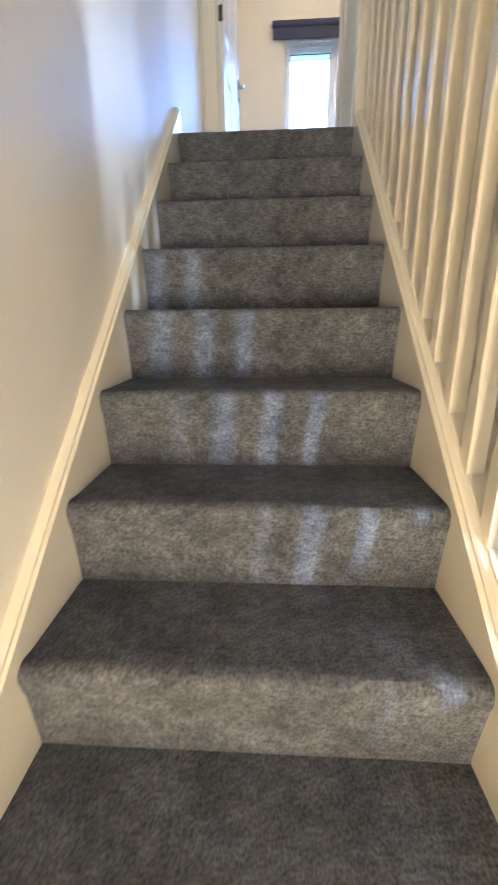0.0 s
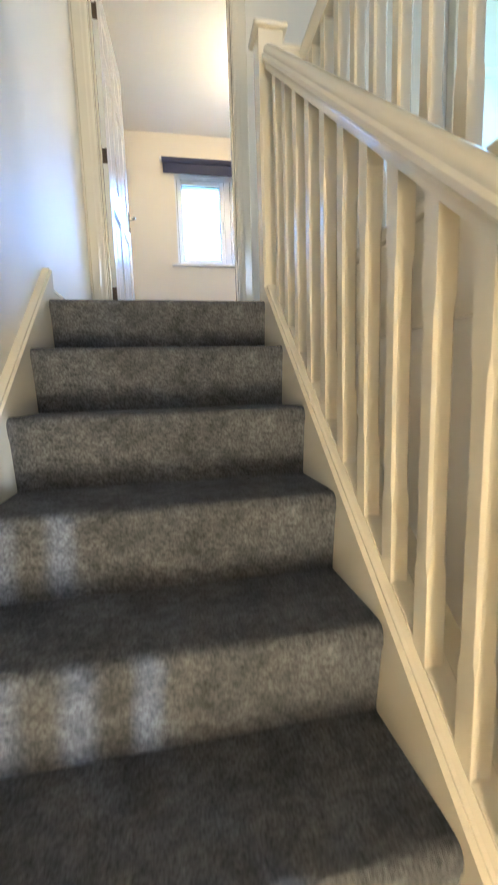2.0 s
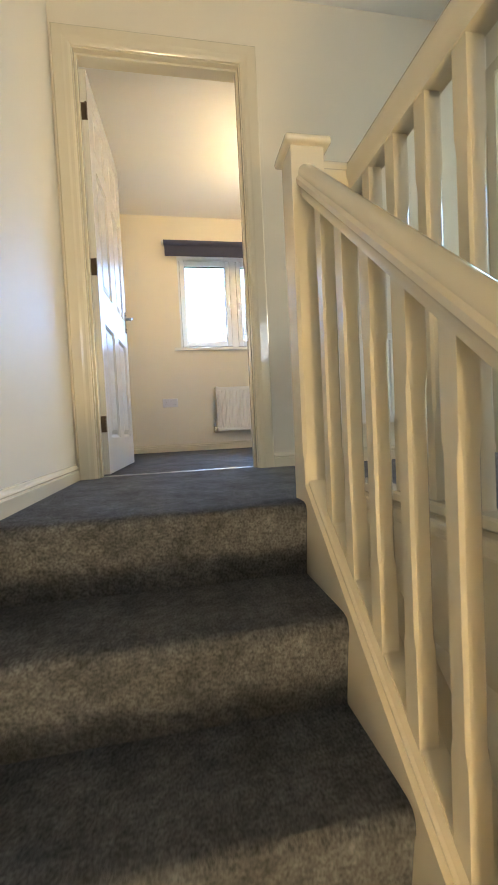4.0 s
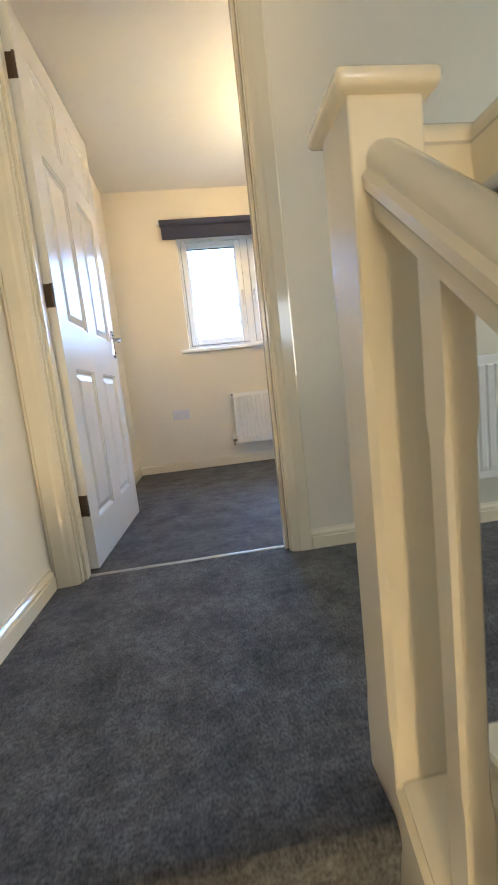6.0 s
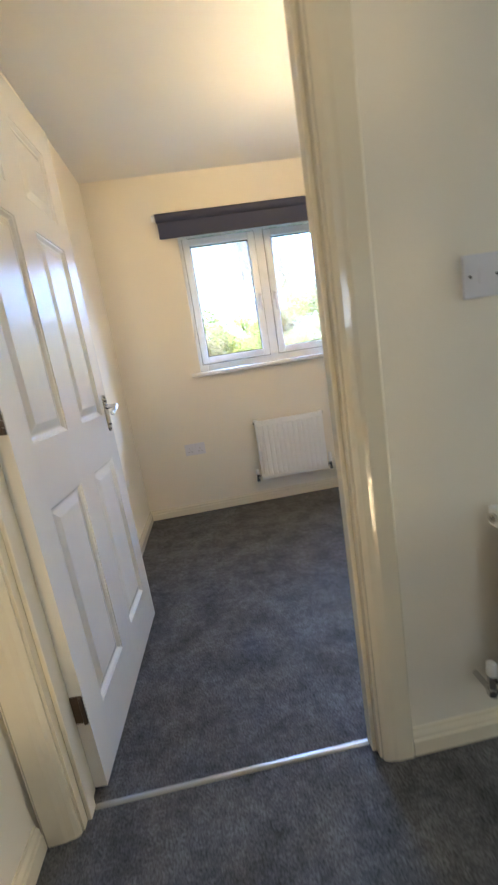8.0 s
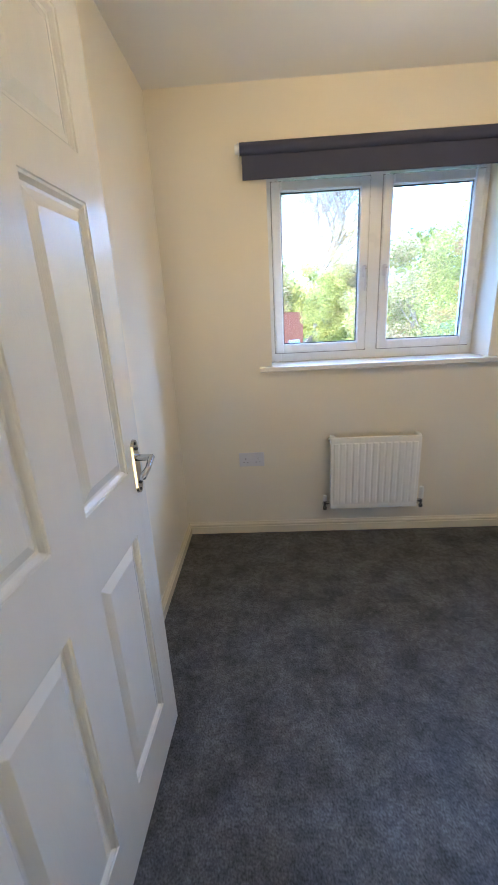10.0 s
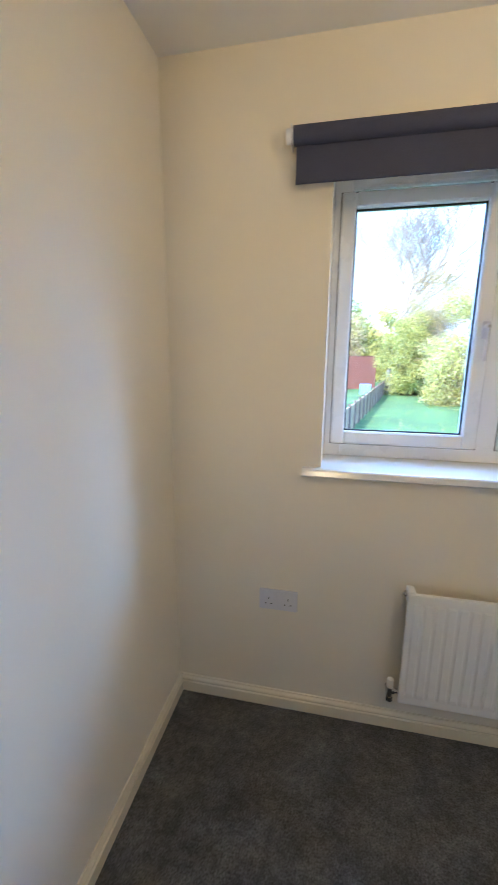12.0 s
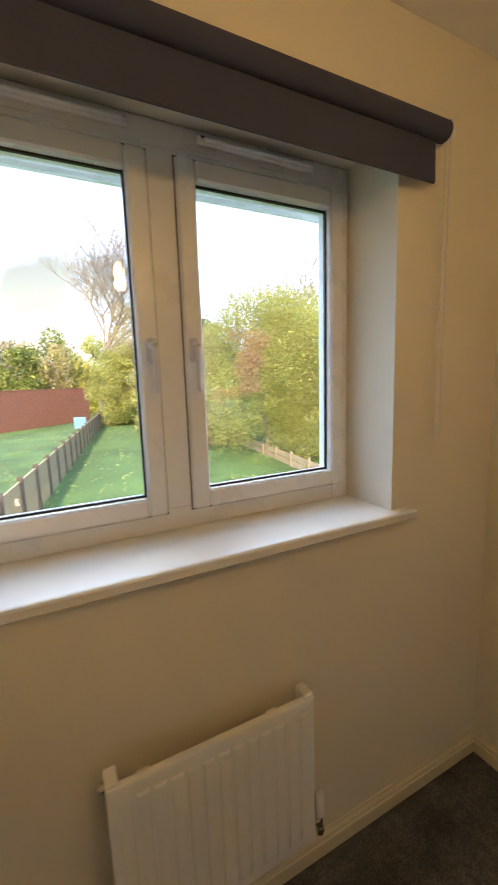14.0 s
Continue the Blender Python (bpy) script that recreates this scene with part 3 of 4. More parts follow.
def rect_frame(bm, x0, x1, z0, z1, w, y0, y1, bev=0.004):
    box(bm, x0, y0, z0, x0 + w, y1, z1, bev)
    box(bm, x1 - w, y0, z0, x1, y1, z1, bev)
    box(bm, x0 + w, y0, z0, x1 - w, y1, z0 + w, bev)
    box(bm, x0 + w, y0, z1 - w, x1 - w, y1, z1, bev)


bm = B()
rect_frame(bm, WX0, WX1, FZ0, WZ1, 0.064, FY0, FY1)
box(bm, 1.094, FY0, FZ0 + 0.06, 1.186, FY1, WZ1 - 0.06, 0.003)
part("frame", bm, upvc, win)
for x0, x1 in ((WX0 + 0.066, 1.092), (1.188, WX1 - 0.066)):
    bm = B()
    box(bm, x0, FY0 - 0.006, 1.978, x1, FY0 - 0.0005, 1.986, 0.002)
    part("head_bead", bm, upvc, win)
PZ0, PZ1 = 1.131, 1.915
for px0, px1, hand in ((0.634, 1.055, 1), (1.225, 1.642, -1)):
    sash = B()
    w = 0.05
    rect_frame(sash, px0 - w, px1 + w, PZ0 - w, PZ1 + w, w, FY0 - 0.016, FY1 - 0.02, 0.006)
    sash = part("sash", sash, upvc, win)
    # dark strip round the sash, its grey standing for the shade in the gap
    bm = B()
    rect_frame(bm, px0 - w - 0.003, px1 + w + 0.003, PZ0 - w - 0.003, PZ1 + w + 0.003, 0.0028, FY0 - 0.0025, FY0 + 0.001, 0.0)
    part("sash_gap", bm, gap_grey, sash, "thin dark grey strip standing in for the gap round the sash")
    bm = B()
    rect_frame(bm, px0 - 0.001, px1 + 0.001, PZ0 - 0.001, PZ1 + 0.001, 0.006, FY0 + 0.008, FY0 + 0.016, 0.0)
    part("gasket", bm, gasket, sash, "black rubber glazing gasket")
    bm = B()
    box(bm, px0, FY0 + 0.018, PZ0, px1, FY0 + 0.022, PZ1)
    pane = part("pane", bm, glass, sash)
    pane.visible_shadow = False
    hx = px1 + 0.03 if hand > 0 else px0 - 0.03
    bm = B()
    box(bm, hx - 0.011, FY0 - 0.03, 1.475, hx + 0.011, FY0 - 0.0165, 1.535, 0.004)
    tube(bm, (hx, FY0 - 0.03, 1.515), (hx, FY0 - 0.052, 1.515), 0.009)
    box(bm, hx - 0.0055, FY0 - 0.056, 1.40, hx + 0.0055, FY0 - 0.046, 1.527, 0.004)
    grip = part("handle", bm, plastic_white, sash, "white espagnolette handle")
    bm = B()
    tube(bm, (hx, FY0 - 0.056, 1.515), (hx, FY0 - 0.060, 1.515), 0.0045, seg=12)
    part("lock_button", bm, steel, grip, "grey key lock button", smooth=38)
for x0, x1 in ((0.735, 1.07), (1.235, 1.585)):
    bm = B()
    box(bm, x0, FY0 - 0.016, 2.0, x1, FY0 - 0.001, 2.022, 0.004)
    box(bm, x0 + 0.012, FY0 - 0.03, 2.003, x1 - 0.012, FY0 - 0.016, 2.013, 0.003)
    vent = part("trickle_vent", bm, upvc, win)
    bm = B()
    box(bm, x0 + 0.008, FY0 - 0.018, 2.0145, x1 - 0.008, FY0 - 0.0155, 2.018)
    part("vent_slot", bm, dark_plastic, vent, "dark vent slot")
bm = B()
sweep(bm, [(0, 0), (0.027, 0), (0.033, 0.006), (0.033, 0.0235), (0.030, 0.028), (0.024, 0.030), (0, 0.030)], (0.492, Y_WIN, WZ0 - 0.029), (1.792, Y_WIN, WZ0 - 0.029))
box(bm, WX0 + 0.001, Y_WIN, WZ0 - 0.0195, WX1 - 0.001, FY0 + 0.03, WZ0 + 0.001, 0.0)
structure("window_sill", bm, material("sill_gloss", (0.82, 0.81, 0.78), 0.16, var=0.015, coat=0.4), "white gloss window board with a rounded front edge", "window sill")

bm = B()
box(bm, -0.15, Y_OUT, 2.085, RX1 + 0.1, 3.70, 2.10)
box(bm, -0.15, 3.70, 2.07, RX1 + 0.1, 3.72, 2.30)
structure("eaves", bm, upvc, "white plastic eaves board above the window", "eaves")

# ---- roller blind ----
blind = thing("roller_blind", "dark grey roller blind rolled up above the window", "roller blind")
BX0, BX1 = 0.437, 1.832
BY, BZ = 3.035, 2.044
bm = B()
tube(bm, (BX0, BY, BZ), (BX1, BY, BZ), 0.026, seg=24)
part("roll", bm, blind_cloth, blind, "rolled dark grey fabric", smooth=38)
bm = B()
pts = [(BY + 0.003, BZ - 0.018), (BY + 0.001, 1.95), (BY, 1.922), (BY + 0.002, 1.918), (BY + 0.006, 1.918), (BY + 0.008, 1.922), (BY + 0.008, 1.95), (BY + 0.008, BZ - 0.018)]
loops = [[bm.verts.new((x, y, z)) for y, z in pts] for x in (BX0 + 0.008, BX1 - 0.028)]
n = len(pts)
for i in range(n):
    bm.faces.new((loops[0][i], loops[0][(i + 1) % n], loops[1][(i + 1) % n], loops[1][i]))
bm.faces.new(loops[0][::-1])
bm.faces.new(loops[1])
bmesh.ops.recalc_face_normals(bm, faces=bm.faces[:])
part("fabric", bm, blind_cloth, blind, "dark grey fabric with a hemmed bottom bar")
for x, s in ((BX0, -1), (BX1, 1)):
    bm = B()
    box(bm, x + s * 0.004, BY - 0.02, BZ - 0.025, x + s * 0.008, Y_WIN, BZ + 0.025, 0.001)
    tube(bm, (x + s * 0.001, BY, BZ), (x + s * 0.022, BY, BZ), 0.02, seg=20)
    part("bracket", bm, upvc, blind, "white plastic end bracket", smooth=38)
bm = B()
for dy in (-0.007, 0.007):
    tube(bm, (BX1 + 0.016, BY + dy, BZ), (BX1 + 0.016, BY + dy, 1.24), 0.0018, seg=6)
for k in range(42):
    for dy in (-0.007, 0.007):
        bmesh.ops.create_icosphere(bm, subdivisions=1, radius=0.0032, matrix=pose(BX1 + 0.016, BY + dy, BZ - 0.01 - k * 0.0195))
part("chain", bm, plastic_white, blind, "white bead chain")

# ---- radiators ----


def radiator(name, x0, x1, z0, z1, wall_y, label):
    """Single-panel convector hung on a wall that faces -y."""
    r = thing(name, label, "radiator")
    f = wall_y - 0.082
    bm = B()
    box(bm, x0, f, z0, x1, f + 0.012, z1, 0.004, 2)
    box(bm, x0, f + 0.001, z1 - 0.006, x1, f + 0.017, z1 + 0.002, 0.003, 2)
    part("front_panel", bm, rad_white, r, "fluted white steel panel")
    n = int((x1 - x0 - 0.03) / 0.0345)
    step = (x1 - x0 - 0.03) / n
    h, za, zb = step / 2 - 0.003, z0 + 0.028, z1 - 0.03
    bm = B()
    outer = [bm.verts.new(p) for p in ((-h, 0.0, za), (h, 0.0, za), (h, 0.0, zb), (-h, 0.0, zb))]
    inner = [bm.verts.new(p) for p in ((-h + 0.005, -0.0045, za + 0.020), (h - 0.005, -0.0045, za + 0.020), (h - 0.005, -0.0045, zb - 0.006), (-h + 0.005, -0.0045, zb - 0.006))]
    for k in range(4):
        bm.faces.new((outer[k], outer[(k + 1) % 4], inner[(k + 1) % 4], inner[k]))
    bm.faces.new(inner)
    bmesh.ops.recalc_face_normals(bm, faces=bm.faces[:])
    flute = part("flute", bm, rad_white, r)
    for i in range(n):
        o = flute if i == 0 else flute.copy()
        if i:
            scene.collection.objects.link(o)
        o.location = (x0 + 0.015 + (i + 0.5) * step, f - 0.0003, 0)
    bm = B()
    for k in range(int((x1 - x0 - 0.05) / 0.022)):
        xx = x0 + 0.025 + k * 0.022
        box(bm, xx, f + 0.0125, z0 + 0.03, xx + 0.002, f + 0.046, z1 - 0.06)
    part("fins", bm, rad_white, r)
    for xx in (x0 + 0.0, x1 - 0.026):
        bm = B()
        box(bm, xx, f + 0.006, z1 - 0.036, xx + 0.026, f + 0.052, z1 + 0.009, 0.003)
        part("air_vent", bm, rad_white, r)
        bm = B()
        tube(bm, (xx + 0.013, f + 0.02, z0 + 0.05), (xx + 0.013, f + 0.02, z0 + 0.02), 0.012)
        part("tapping", bm, rad_white, r)
    for xx, s in ((x0, -1), (x1, 1)):
        bm = B()
        tube(bm, (xx, f + 0.03, z1 - 0.012), (xx + s * 0.008, f + 0.03, z1 - 0.012), 0.011, seg=16)
        tube(bm, (xx + s * 0.008, f + 0.03, z1 - 0.012), (xx + s * 0.013, f + 0.03, z1 - 0.012), 0.005, seg=4)
        part("bleed_plug", bm, chrome, r, "chrome bleed plug", smooth=38)
    for xx in (x0 + 0.07, x1 - 0.10):
        bm = B()
        box(bm, xx, f + 0.05, z0 + 0.06, xx + 0.03, wall_y, z1 - 0.06, 0.002)
        part("wall_bracket", bm, rad_white, r)
    for x, s, tall in ((x0, -1, 0), (x1, 1, 1)):
        v = part("valve", B(), chrome, r)
        bm = B()
        vy = f + 0.02
        tube(bm, (x + s * 0.0, vy, z0 + 0.032), (x + s * 0.026, vy, z0 + 0.032), 0.0085)
        tube(bm, (x + s * 0.012, vy, z0 + 0.032), (x + s * 0.022, vy, z0 + 0.032), 0.0125, seg=6)
        tube(bm, (x + s * 0.028, vy, z0 - 0.012), (x + s * 0.028, vy, z0 + 0.045), 0.0095)
        tube(bm, (x + s * 0.028, vy, z0 - 0.010), (x + s * 0.028, vy, z0 + 0.008), 0.013, seg=6)
        tube(bm, (x + s * 0.028, vy, z0 - 0.002), (x + s * 0.028, wall_y, z0 - 0.002), 0.0075)
        part("valve_body", bm, chrome, v, "chrome valve body", smooth=38)
        bm = B()
        if tall:
            revolve(bm, [(0.011, 0.045), (0.014, 0.05), (0.0145, 0.09), (0.012, 0.115), (0.008, 0.12)], (x + s * 0.028, vy, z0))
        else:
            revolve(bm, [(0.010, 0.045), (0.012, 0.048), (0.012, 0.075), (0.010, 0.08)], (x + s * 0.028, vy, z0))
        part("valve_cap", bm, cap_white, v, "white plastic valve cap", smooth=38)
    return r


radiator("radiator", 0.872, 1.378, 0.184, 0.622, Y_WIN, "white fluted panel radiator under the bedroom window")
radiator("radiator", 1.166, 1.96, 0.198, 0.652, Y_DW0, "white fluted panel radiator on the landing wall")

# ---- fittings ----
sock = thing("socket", "white double wall socket with switches", "wall socket")
sx0, sx1, sz0, sz1 = 0.344, 0.492, 0.445, 0.53
bm = B()
box(bm, sx0, Y_WIN - 0.009, sz0, sx1, Y_WIN, sz1, 0.003, 2)
part("faceplate", bm, plastic_white, sock)
for cx in (sx0 + 0.037, sx1 - 0.037):
    for dx, dz, w, h in ((0, 0.012, 0.003, 0.008), (-0.011, -0.010, 0.007, 0.003), (0.011, -0.010, 0.007, 0.003)):
        bm = B()
        box(bm, cx + dx - w / 2, Y_WIN - 0.0094, (sz0 + sz1) / 2 - 0.006 + dz - h / 2, cx + dx + w / 2, Y_WIN - 0.0088, (sz0 + sz1) / 2 - 0.006 + dz + h / 2)
        part("pin_slot", bm, dark_plastic, sock)
for dx in (-0.012, 0.012):
    bm = B()
    cx = (sx0 + sx1) / 2 + dx
    box(bm, cx - 0.0065, Y_WIN - 0.0125, sz1 - 0.032, cx + 0.0065, Y_WIN - 0.0088, sz1 - 0.01, 0.001)
    part("rocker", bm, plastic_white, sock)

sw = thing("wall_plate", "white square wall plate with two dark screws", "wall plate")
bm = B()
box(bm, 1.146, Y_DW0 - 0.009, 1.118, 1.234, Y_DW0, 1.205, 0.003, 2)
part("faceplate", bm, plastic_white, sw)
bm = B()
box(bm, 1.178, Y_DW0 - 0.0105, 1.146, 1.202, Y_DW0 - 0.0088, 1.178, 0.001)
part("insert", bm, plastic_white, sw)
for x in (1.160, 1.220):
    bm = B()
    tube(bm, (x, Y_DW0 - 0.0088, 1.161), (x, Y_DW0 - 0.0102, 1.161), 0.0033)
    part("screw", bm, dark_plastic, sw)

# ---- pendant lamp ----


def pendant(x, y, z_top, drop, power, label, tint=(1.0, 0.69, 0.33)):
    p = thing("pendant_lamp", label, "ceiling lamp", m=pose(x, y, z_top))
    bm = B()
    revolve(bm, [(0.045, 0.0), (0.045, -0.008), (0.036, -0.02), (0.015, -0.026)], (0, 0, 0), 28)
    part("ceiling_rose", bm, plastic_white, p, smooth=38)
    bm = B()
    tube(bm, (0, 0, -0.025), (0, 0, -drop + 0.12), 0.003, seg=8)
    part("flex", bm, plastic_white, p)
    bm = B()
    revolve(bm, [(0.006, 0.125), (0.010, 0.12), (0.013, 0.10), (0.016, 0.085), (0.016, 0.065), (0.019, 0.062), (0.019, 0.045), (0.016, 0.04)], (0, 0, -drop), 20)
    part("lamp_holder", bm, plastic_white, p)
    bm = B()
    revolve(bm, [(0.012, 0.04), (0.014, 0.025), (0.022, 0.01), (0.0295, -0.008), (0.0305, -0.02), (0.027, -0.036), (0.018, -0.047), (0.006, -0.051)], (0, 0, -drop), 20)
    part("bulb", bm, bulb_glow, p, "lit warm white bulb", smooth=38)
    q = lamp("bulb_light", "POINT", power, tint, pose(x, y, z_top - drop - 0.075))
    q.data.shadow_soft_size = 0.03
    return p


pendant(1.25, 2.08, CEIL, 0.30, 3.2, "bare lit bulb hanging from a white ceiling rose", (1.0, 0.74, 0.40))
pendant(0.25, -3.4, -0.25, 0.22, 0.9, "bare lit bulb hanging in the hall below", (1.0, 0.69, 0.33))

# ---- garden beyond the window ----
GZ = -2.65
bm = B()
box(bm, -700, 3.45, GZ - 0.5, 900, 1500, GZ)
structure("ground", bm, grass_mat, "green lawn strewn with fallen leaves", "ground")


def leaves(name, parent, blobs, count, size, mat, seed, label=""):
    """Many small leaf blades scattered through overlapping ellipsoids; denser near their skins."""
    rng = np.random.default_rng(seed)
    vol = np.array([b[3] * b[4] * b[5] for b in blobs]) ** 0.67
    pick = rng.choice(len(blobs), count, p=vol / vol.sum())
    b = np.array(blobs)[pick]
    d = rng.normal(size=(count, 3))
    d /= np.linalg.norm(d, axis=1)[:, None]
    rad = rng.random(count) ** 0.28 * (0.82 + 0.36 * rng.random(count))
    c = b[:, :3] + d * rad[:, None] * b[:, 3:6]
    u = rng.normal(size=(count, 3))
    u /= np.linalg.norm(u, axis=1)[:, None]
    v = np.cross(u, rng.normal(size=(count, 3)))
    v /= np.linalg.norm(v, axis=1)[:, None]
    s = size * (0.6 + 0.8 * rng.random(count))[:, None]
    P = np.stack([c - u * s, c + v * s * 0.45, c + u * s, c - v * s * 0.45], 1).reshape(-1, 3)
    P[:, 2] = np.maximum(P[:, 2], GZ + 0.01)
    me = bpy.data.meshes.new(name)
    me.from_pydata(P.tolist(), [], np.arange(count * 4).reshape(-1, 4).tolist())
    me.materials.append(mat)
    ob = new(name, me)
    ob.parent = parent
    if label:
        ob["label"] = label
    return ob


def branch_mesh(base, height, spread, levels, seed, r0, thin=0.5):
    """A trunk that forks again and again, each limb a bent tapered tube."""
    rng = random.Random(seed)
    verts, faces = [], []

    def limb(a, way, length, r, lev):
        seg = 7 if lev == 0 else 5 if lev < 3 else 3
        pts = [a]
        w = way.copy()
        for k in range(3):
            w = (w + Vector((rng.uniform(-1, 1), rng.uniform(-1, 1), rng.uniform(-0.2, 0.7))) * 0.16).normalized()
            pts.append(pts[-1] + w * length / 3)
        u = w.orthogonal().normalized()
        v = w.cross(u)
        start = len(verts)
        for k, p in enumerate(pts):
            rr = r * (1 - 0.17 * k)
            for i in range(seg):
                q = 2 * math.pi * i / seg
                verts.append(p + (u * math.cos(q) + v * math.sin(q)) * rr)
        for k in range(3):
            for i in range(seg):
                e = start + k * seg
                faces.append((e + i, e + (i + 1) % seg, e + seg + (i + 1) % seg, e + seg + i))
        if lev < levels:
            for k in range(rng.choice((3, 4)) if lev < 3 else 3):
                t = rng.uniform(0.45, 0.99) if k else 0.99
                i = int(t * 3)
                p = pts[i].lerp(pts[i + 1], t * 3 - i)
                out = Vector((rng.uniform(-1, 1), rng.uniform(-1, 1), rng.uniform(-0.1, 0.8)))
                limb(p, (w + out * spread).normalized(), length * rng.uniform(0.6, 0.84), r * thin, lev + 1)

    limb(Vector(base), Vector((0, 0, 1)), height * 0.30, r0, 0)
    me = bpy.data.meshes.new("trunk")
    me.from_pydata(verts, [], faces)
    return me


def tree(label, base, height, seed, crown=None, count=0, size=0.1, mat=leaf_gold, levels=4, spread=0.6, r0=0.3, mat2=None, thin=0.5):
    t = thing("tree", label, "tree")
    me = branch_mesh(base, height, spread, levels, seed, r0, thin)
    me.materials.append(bark)
    new("trunk", me).parent = t
    if crown:
        leaves("crown", t, crown, count, size, mat, seed)
        if mat2:
            leaves("crown_leaves", t, crown, count // 3, size, mat2, seed + 50)
    return t


def blobs(cx, cy, z0, z1, rad, n, seed):
    rng = random.Random(seed)
    out = []
    for i in range(n):
        f = rng.random()
        z = z0 + (z1 - z0) * f
        w = rad * (1.0 - 0.55 * abs(f - 0.4))
        a = rng.uniform(0, 2 * math.pi)
        q = w * math.sqrt(rng.random()) * 0.8
        s = rad * rng.uniform(0.25, 0.45)
        out.append((cx + q * math.cos(a), cy + q * math.sin(a), z, s, s, s * rng.uniform(0.7, 1.0)))
    return out


# big bare tree beyond the fence
tree("tall bare winter tree with fine branching twigs", (6.6, 50, GZ), 26, 5, levels=7, spread=1.2, r0=0.36, thin=0.63)
tree("slender bare tree standing behind the golden trees", (23.5, 36, GZ), 20, 8, levels=6, spread=1.0, r0=0.24, thin=0.6)
# near leafy shrubs and trees along the garden's side
yellowing = tree("tall leafy tree turning yellow-green", (11.8, 21.5, GZ), 7, 11, blobs(11.8, 21.5, GZ + 1.2, 5.6, 4.2, 60, 1), 80000, 0.046, leaf_gold, 3, 0.6, 0.18, leaf_green)
leaves("turned_leaves", yellowing, blobs(9.2, 19.3, -0.3, 3.6, 1.6, 14, 19), 6000, 0.05, leaf_red, 91, "reddish brown turned leaves")
tree("rounded golden-green garden tree", (14.2, 18.5, GZ), 6, 12, blobs(14.2, 18.5, GZ + 0.6, 4.9, 3.8, 60, 2), 80000, 0.045, leaf_gold, 3, 0.6, 0.18, leaf_green)
tree("reddish brown autumn tree with thin leaves", (10.4, 27, GZ), 8, 13, blobs(10.4, 27, GZ + 0.5, 4.6, 3.0, 30, 3), 18000, 0.08, leaf_brown, 3, 0.6, 0.18, leaf_green)
tree("yellowing tree beside the fence", (10.6, 38, GZ), 9, 14, blobs(10.6, 38, GZ + 0.5, 6.0, 3.8, 40, 4), 24000, 0.10, leaf_gold, 3, 0.6, 0.2, leaf_brown)
tree("tall mixed autumn tree", (19, 30, GZ), 10, 15, blobs(19, 30, GZ + 1, 6.5, 5.0, 46, 5), 24000, 0.11, leaf_gold, 3, 0.6, 0.2, leaf_green)
tree("pale brown autumn tree, nearly bare at its top", (10.6, 47, GZ), 12, 21, blobs(10.6, 47, GZ + 2, 9.6, 3.9, 46, 9), 20000, 0.09, leaf_brown, 5, 0.8, 0.22, leaf_brown)
for k, (x, y, h, mt) in enumerate(((-9, 72, 10, leaf_green), (-2, 78, 9, leaf_brown), (4, 74, 10, leaf_green), (12, 70, 9, leaf_gold), (-17, 70, 11, leaf_gold), (22, 60, 11, leaf_green), (30, 46, 11, leaf_gold), (-27, 68, 10, leaf_green))):
    tree("distant autumn tree at the end of the gardens", (x, y, GZ), h, 30 + k, blobs(x, y, GZ + 0.5, GZ + h + 1.5, 5.2, 30, 40 + k), 4500, 0.30, mt, 3, 0.6, 0.25, leaf_brown)
tree("golden tree in front of the tall bare tree", (7.9, 46.5, GZ), 7, 16, blobs(7.9, 46.5, GZ + 0.6, 5.0, 3.0, 34, 6), 20000, 0.09, leaf_gold, 3, 0.6, 0.2, leaf_green)
for k in range(9):
    x, y = -24 + k * 4.3 + (k % 3) * 0.8, 62 + (k * 7) % 5
    h = 6.6 + (k * 5) % 4 * 0.8
    tree("autumn tree in the belt behind the brick wall", (x, y, GZ), h, 60 + k, blobs(x, y, GZ + 0.3, GZ + h + 1.2, 3.6, 24, 80 + k), 4200, 0.22, (leaf_brown, leaf_gold, leaf_green)[k % 3], 3, 0.6, 0.18, leaf_gold)
bush = thing("bush", "dark green bush at the fence end", "bush")
leaves("foliage", bush, blobs(8.6, 45.5, GZ, GZ + 1.6, 2.2, 14, 8), 4000, 0.12, leaf_green, 77)

# fence running down the garden
F0, F1 = Vector((-0.75, 11.5, GZ)), Vector((6.45, 49.2, GZ))
run = (F1 - F0)
fence = thing("fence", "weathered timber panel fence between the lawns", "fence")
ang = math.degrees(math.atan2(run.y, run.x))
n_pan = 20
pl = run.length / n_pan
pb = B()
box(pb, -0.05, -0.09, 0, 0.05, 0.06, 1.58, 0.012)
post0 = part("post", pb, fence_dark, fence)
post0.matrix_local = pose(*F0, 0, 0, ang)
bb_ = B()
box(bb_, 0.06, -0.012, 0.06, 0.06 + 0.136, 0.012, 1.40)
slat0 = part("slat", bb_, fence_mat, fence)
slat0.matrix_local = pose(*F0, 0, 0, ang)
rb = B()
box(rb, 0.05, 0.013, 0.28, pl - 0.05, 0.05, 0.36)
box(rb, 0.05, 0.013, 1.05, pl - 0.05, 0.05, 1.13)
box(rb, 0.05, -0.03, 1.41, pl - 0.05, 0.03, 1.44)
rail0 = part("rails", rb, fence_mat, fence)
rail0.matrix_local = pose(*F0, 0, 0, ang)
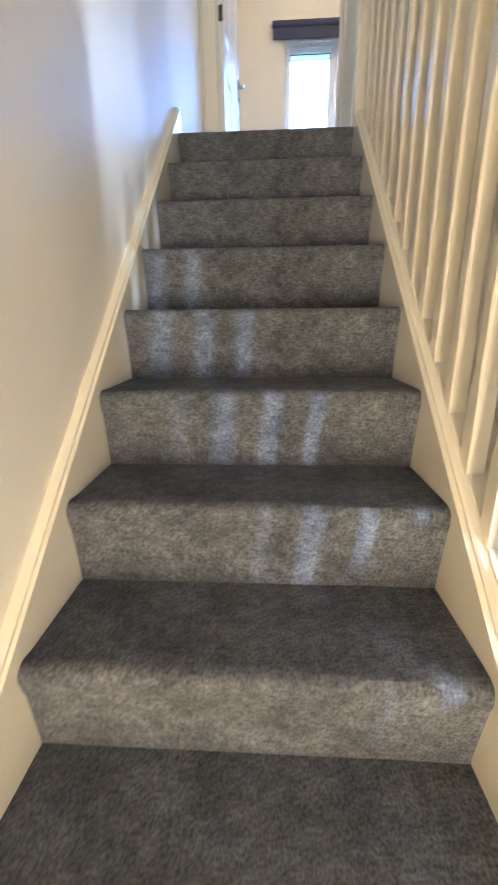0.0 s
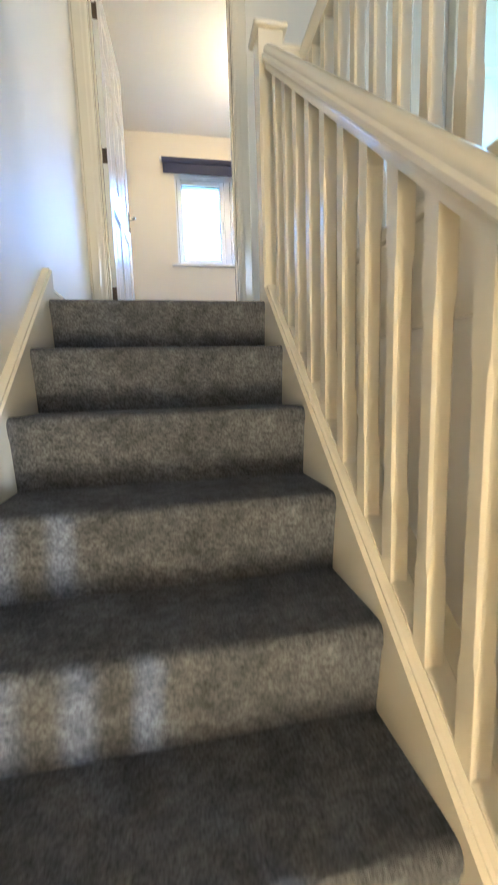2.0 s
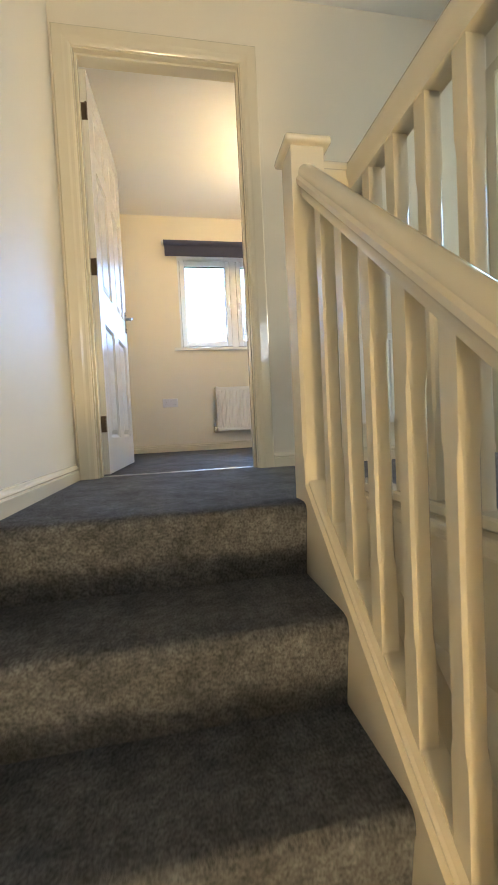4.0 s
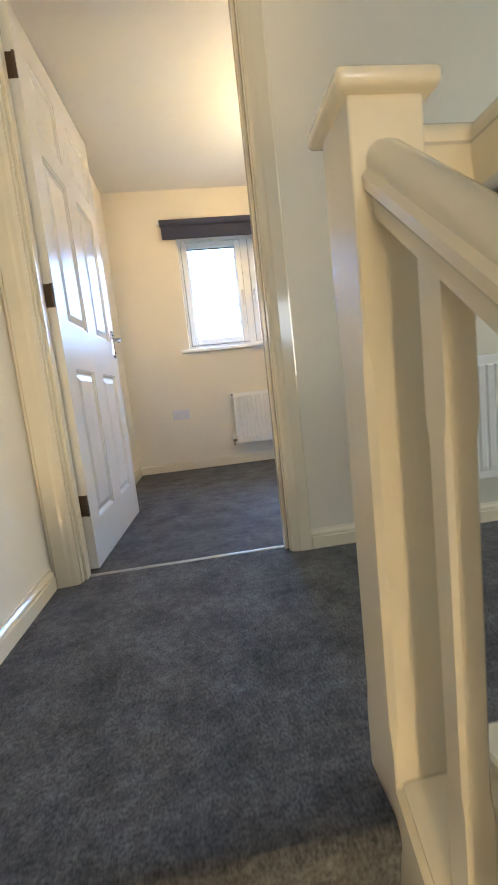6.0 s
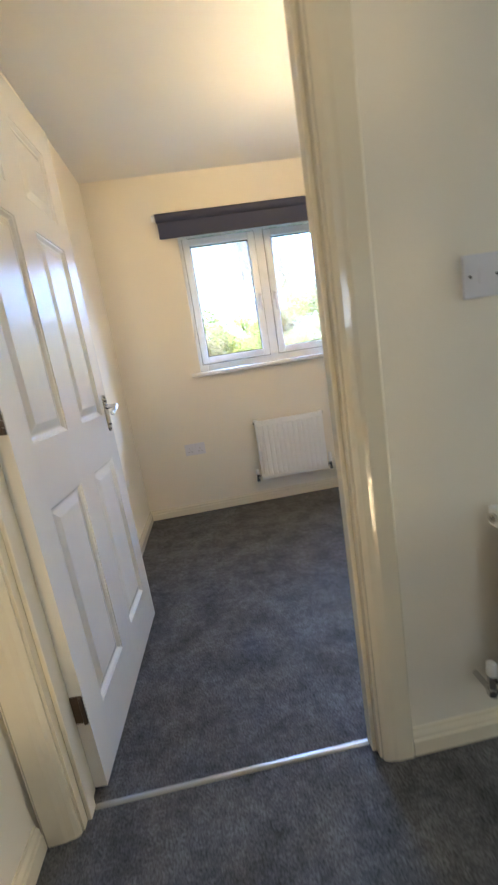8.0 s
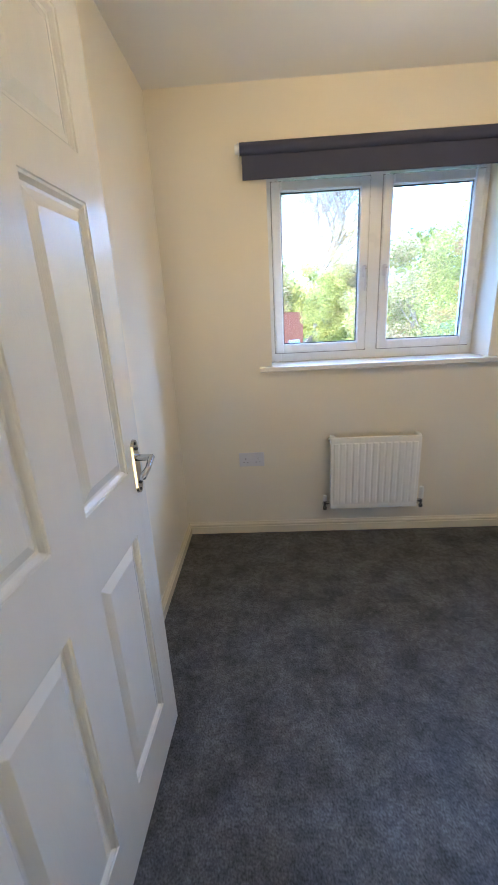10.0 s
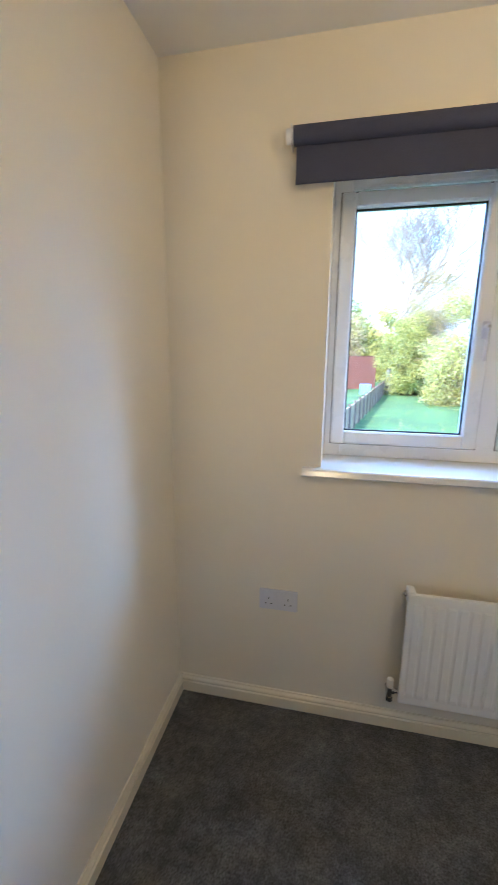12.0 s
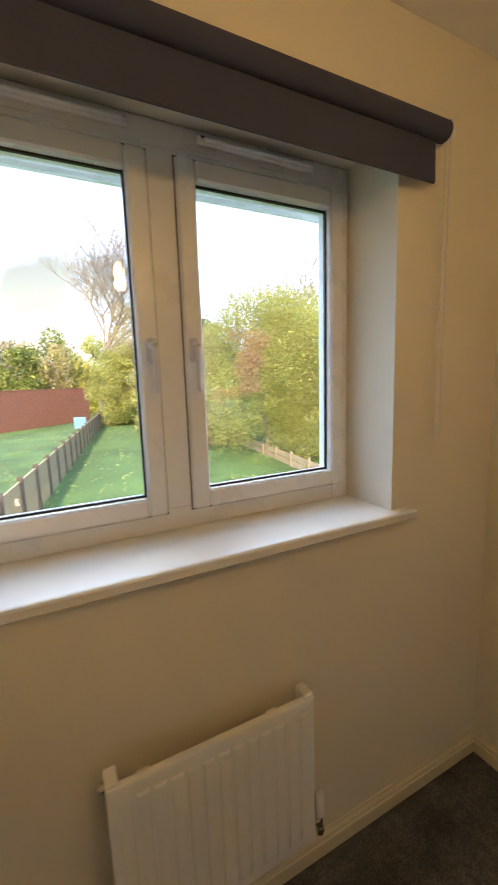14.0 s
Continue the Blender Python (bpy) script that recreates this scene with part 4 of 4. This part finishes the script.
for i in range(n_pan):
    p = F0 + run * (i / n_pan)
    if i:
        for src in (post0, rail0):
            o = src.copy()
            scene.collection.objects.link(o)
            o.matrix_local = pose(*p, 0, 0, ang)
    for j in range(12):
        if i + j == 0:
            continue
        q = p + run.normalized() * (j * 0.142)
        o = slat0.copy()
        scene.collection.objects.link(o)
        o.matrix_local = pose(*q, 0, 0, ang)

# low pale fence along the other side, half lost in the shrubs
G0, G1 = Vector((10.2, 12.5, GZ)), Vector((13.2, 34.0, GZ))
grun = G1 - G0
side_fence = thing("fence", "low pale weathered board fence behind the garden shrubs", "fence")
gang = math.degrees(math.atan2(grun.y, grun.x))
gl = grun.length / 12
gb_ = B()
box(gb_, 0.06, -0.012, 0.02, gl - 0.06, 0.012, 0.30, 0.004)
board0 = part("board", gb_, fence_mat, side_fence)
gp_ = B()
box(gp_, -0.05, -0.05, 0, 0.05, 0.05, 0.75, 0.01)
gpost0 = part("post", gp_, fence_mat, side_fence)
for i in range(12):
    p = G0 + grun * (i / 12)
    for src, n_row in ((gpost0, 1), (board0, 2)):
        for j in range(n_row):
            o = src if i + j == 0 else src.copy()
            if i + j:
                scene.collection.objects.link(o)
            o.matrix_local = pose(p.x, p.y, p.z + j * 0.32, 0, 0, gang)

# brick wall across the far lawn: its body, and courses of bricks standing proud of the joints
bw = thing("brick_wall", "red brick garden wall at the end of the neighbouring lawn", "brick wall")
W0, W1 = Vector((-5.0, 44.0, GZ)), Vector((5.6, 54.5, GZ))
wr = W1 - W0
wang = math.degrees(math.atan2(wr.y, wr.x))
bm = B()
box(bm, 0, 0, 0, wr.length, 0.22, 3.85, 0.01)
o = part("wall", bm, brick_mat, bw)
o.matrix_local = pose(*W0, 0, 0, wang)
bm = B()
box(bm, -0.03, -0.03, 3.86, wr.length + 0.03, 0.25, 3.95, 0.01)
o = part("coping", bm, brick_mat, bw)
o.matrix_local = pose(*W0, 0, 0, wang)
bin_ = thing("garden_bin", "blue plastic bin by the brick wall", "bin")
bm = B()
box(bm, 3.2, 44.6, GZ, 4.3, 45.4, GZ + 1.1, 0.05)
part("body", bm, blue_plastic, bin_)

# fallen leaves on the lawn
litter = thing("leaf_litter", "fallen leaves scattered on the lawn", "leaves", kind="stuff")
rng = np.random.default_rng(4)
N = 5000
c = np.stack([rng.uniform(-6, 13, N), rng.uniform(10, 48, N), np.full(N, GZ + 0.03)], 1)
a = rng.uniform(0, 6.28, N)
u = np.stack([np.cos(a), np.sin(a), rng.uniform(-0.4, 0.4, N)], 1) * rng.uniform(0.05, 0.11, N)[:, None]
v = np.stack([-u[:, 1], u[:, 0], u[:, 2] * 0.3], 1) * 0.6
P = np.stack([c - u, c + v, c + u, c - v], 1).reshape(-1, 3)
me = bpy.data.meshes.new("litter")
me.from_pydata(P.tolist(), [], np.arange(N * 4).reshape(-1, 4).tolist())
me.materials.append(leaf_gold)
lo = new("litter", me)
lo.parent = litter
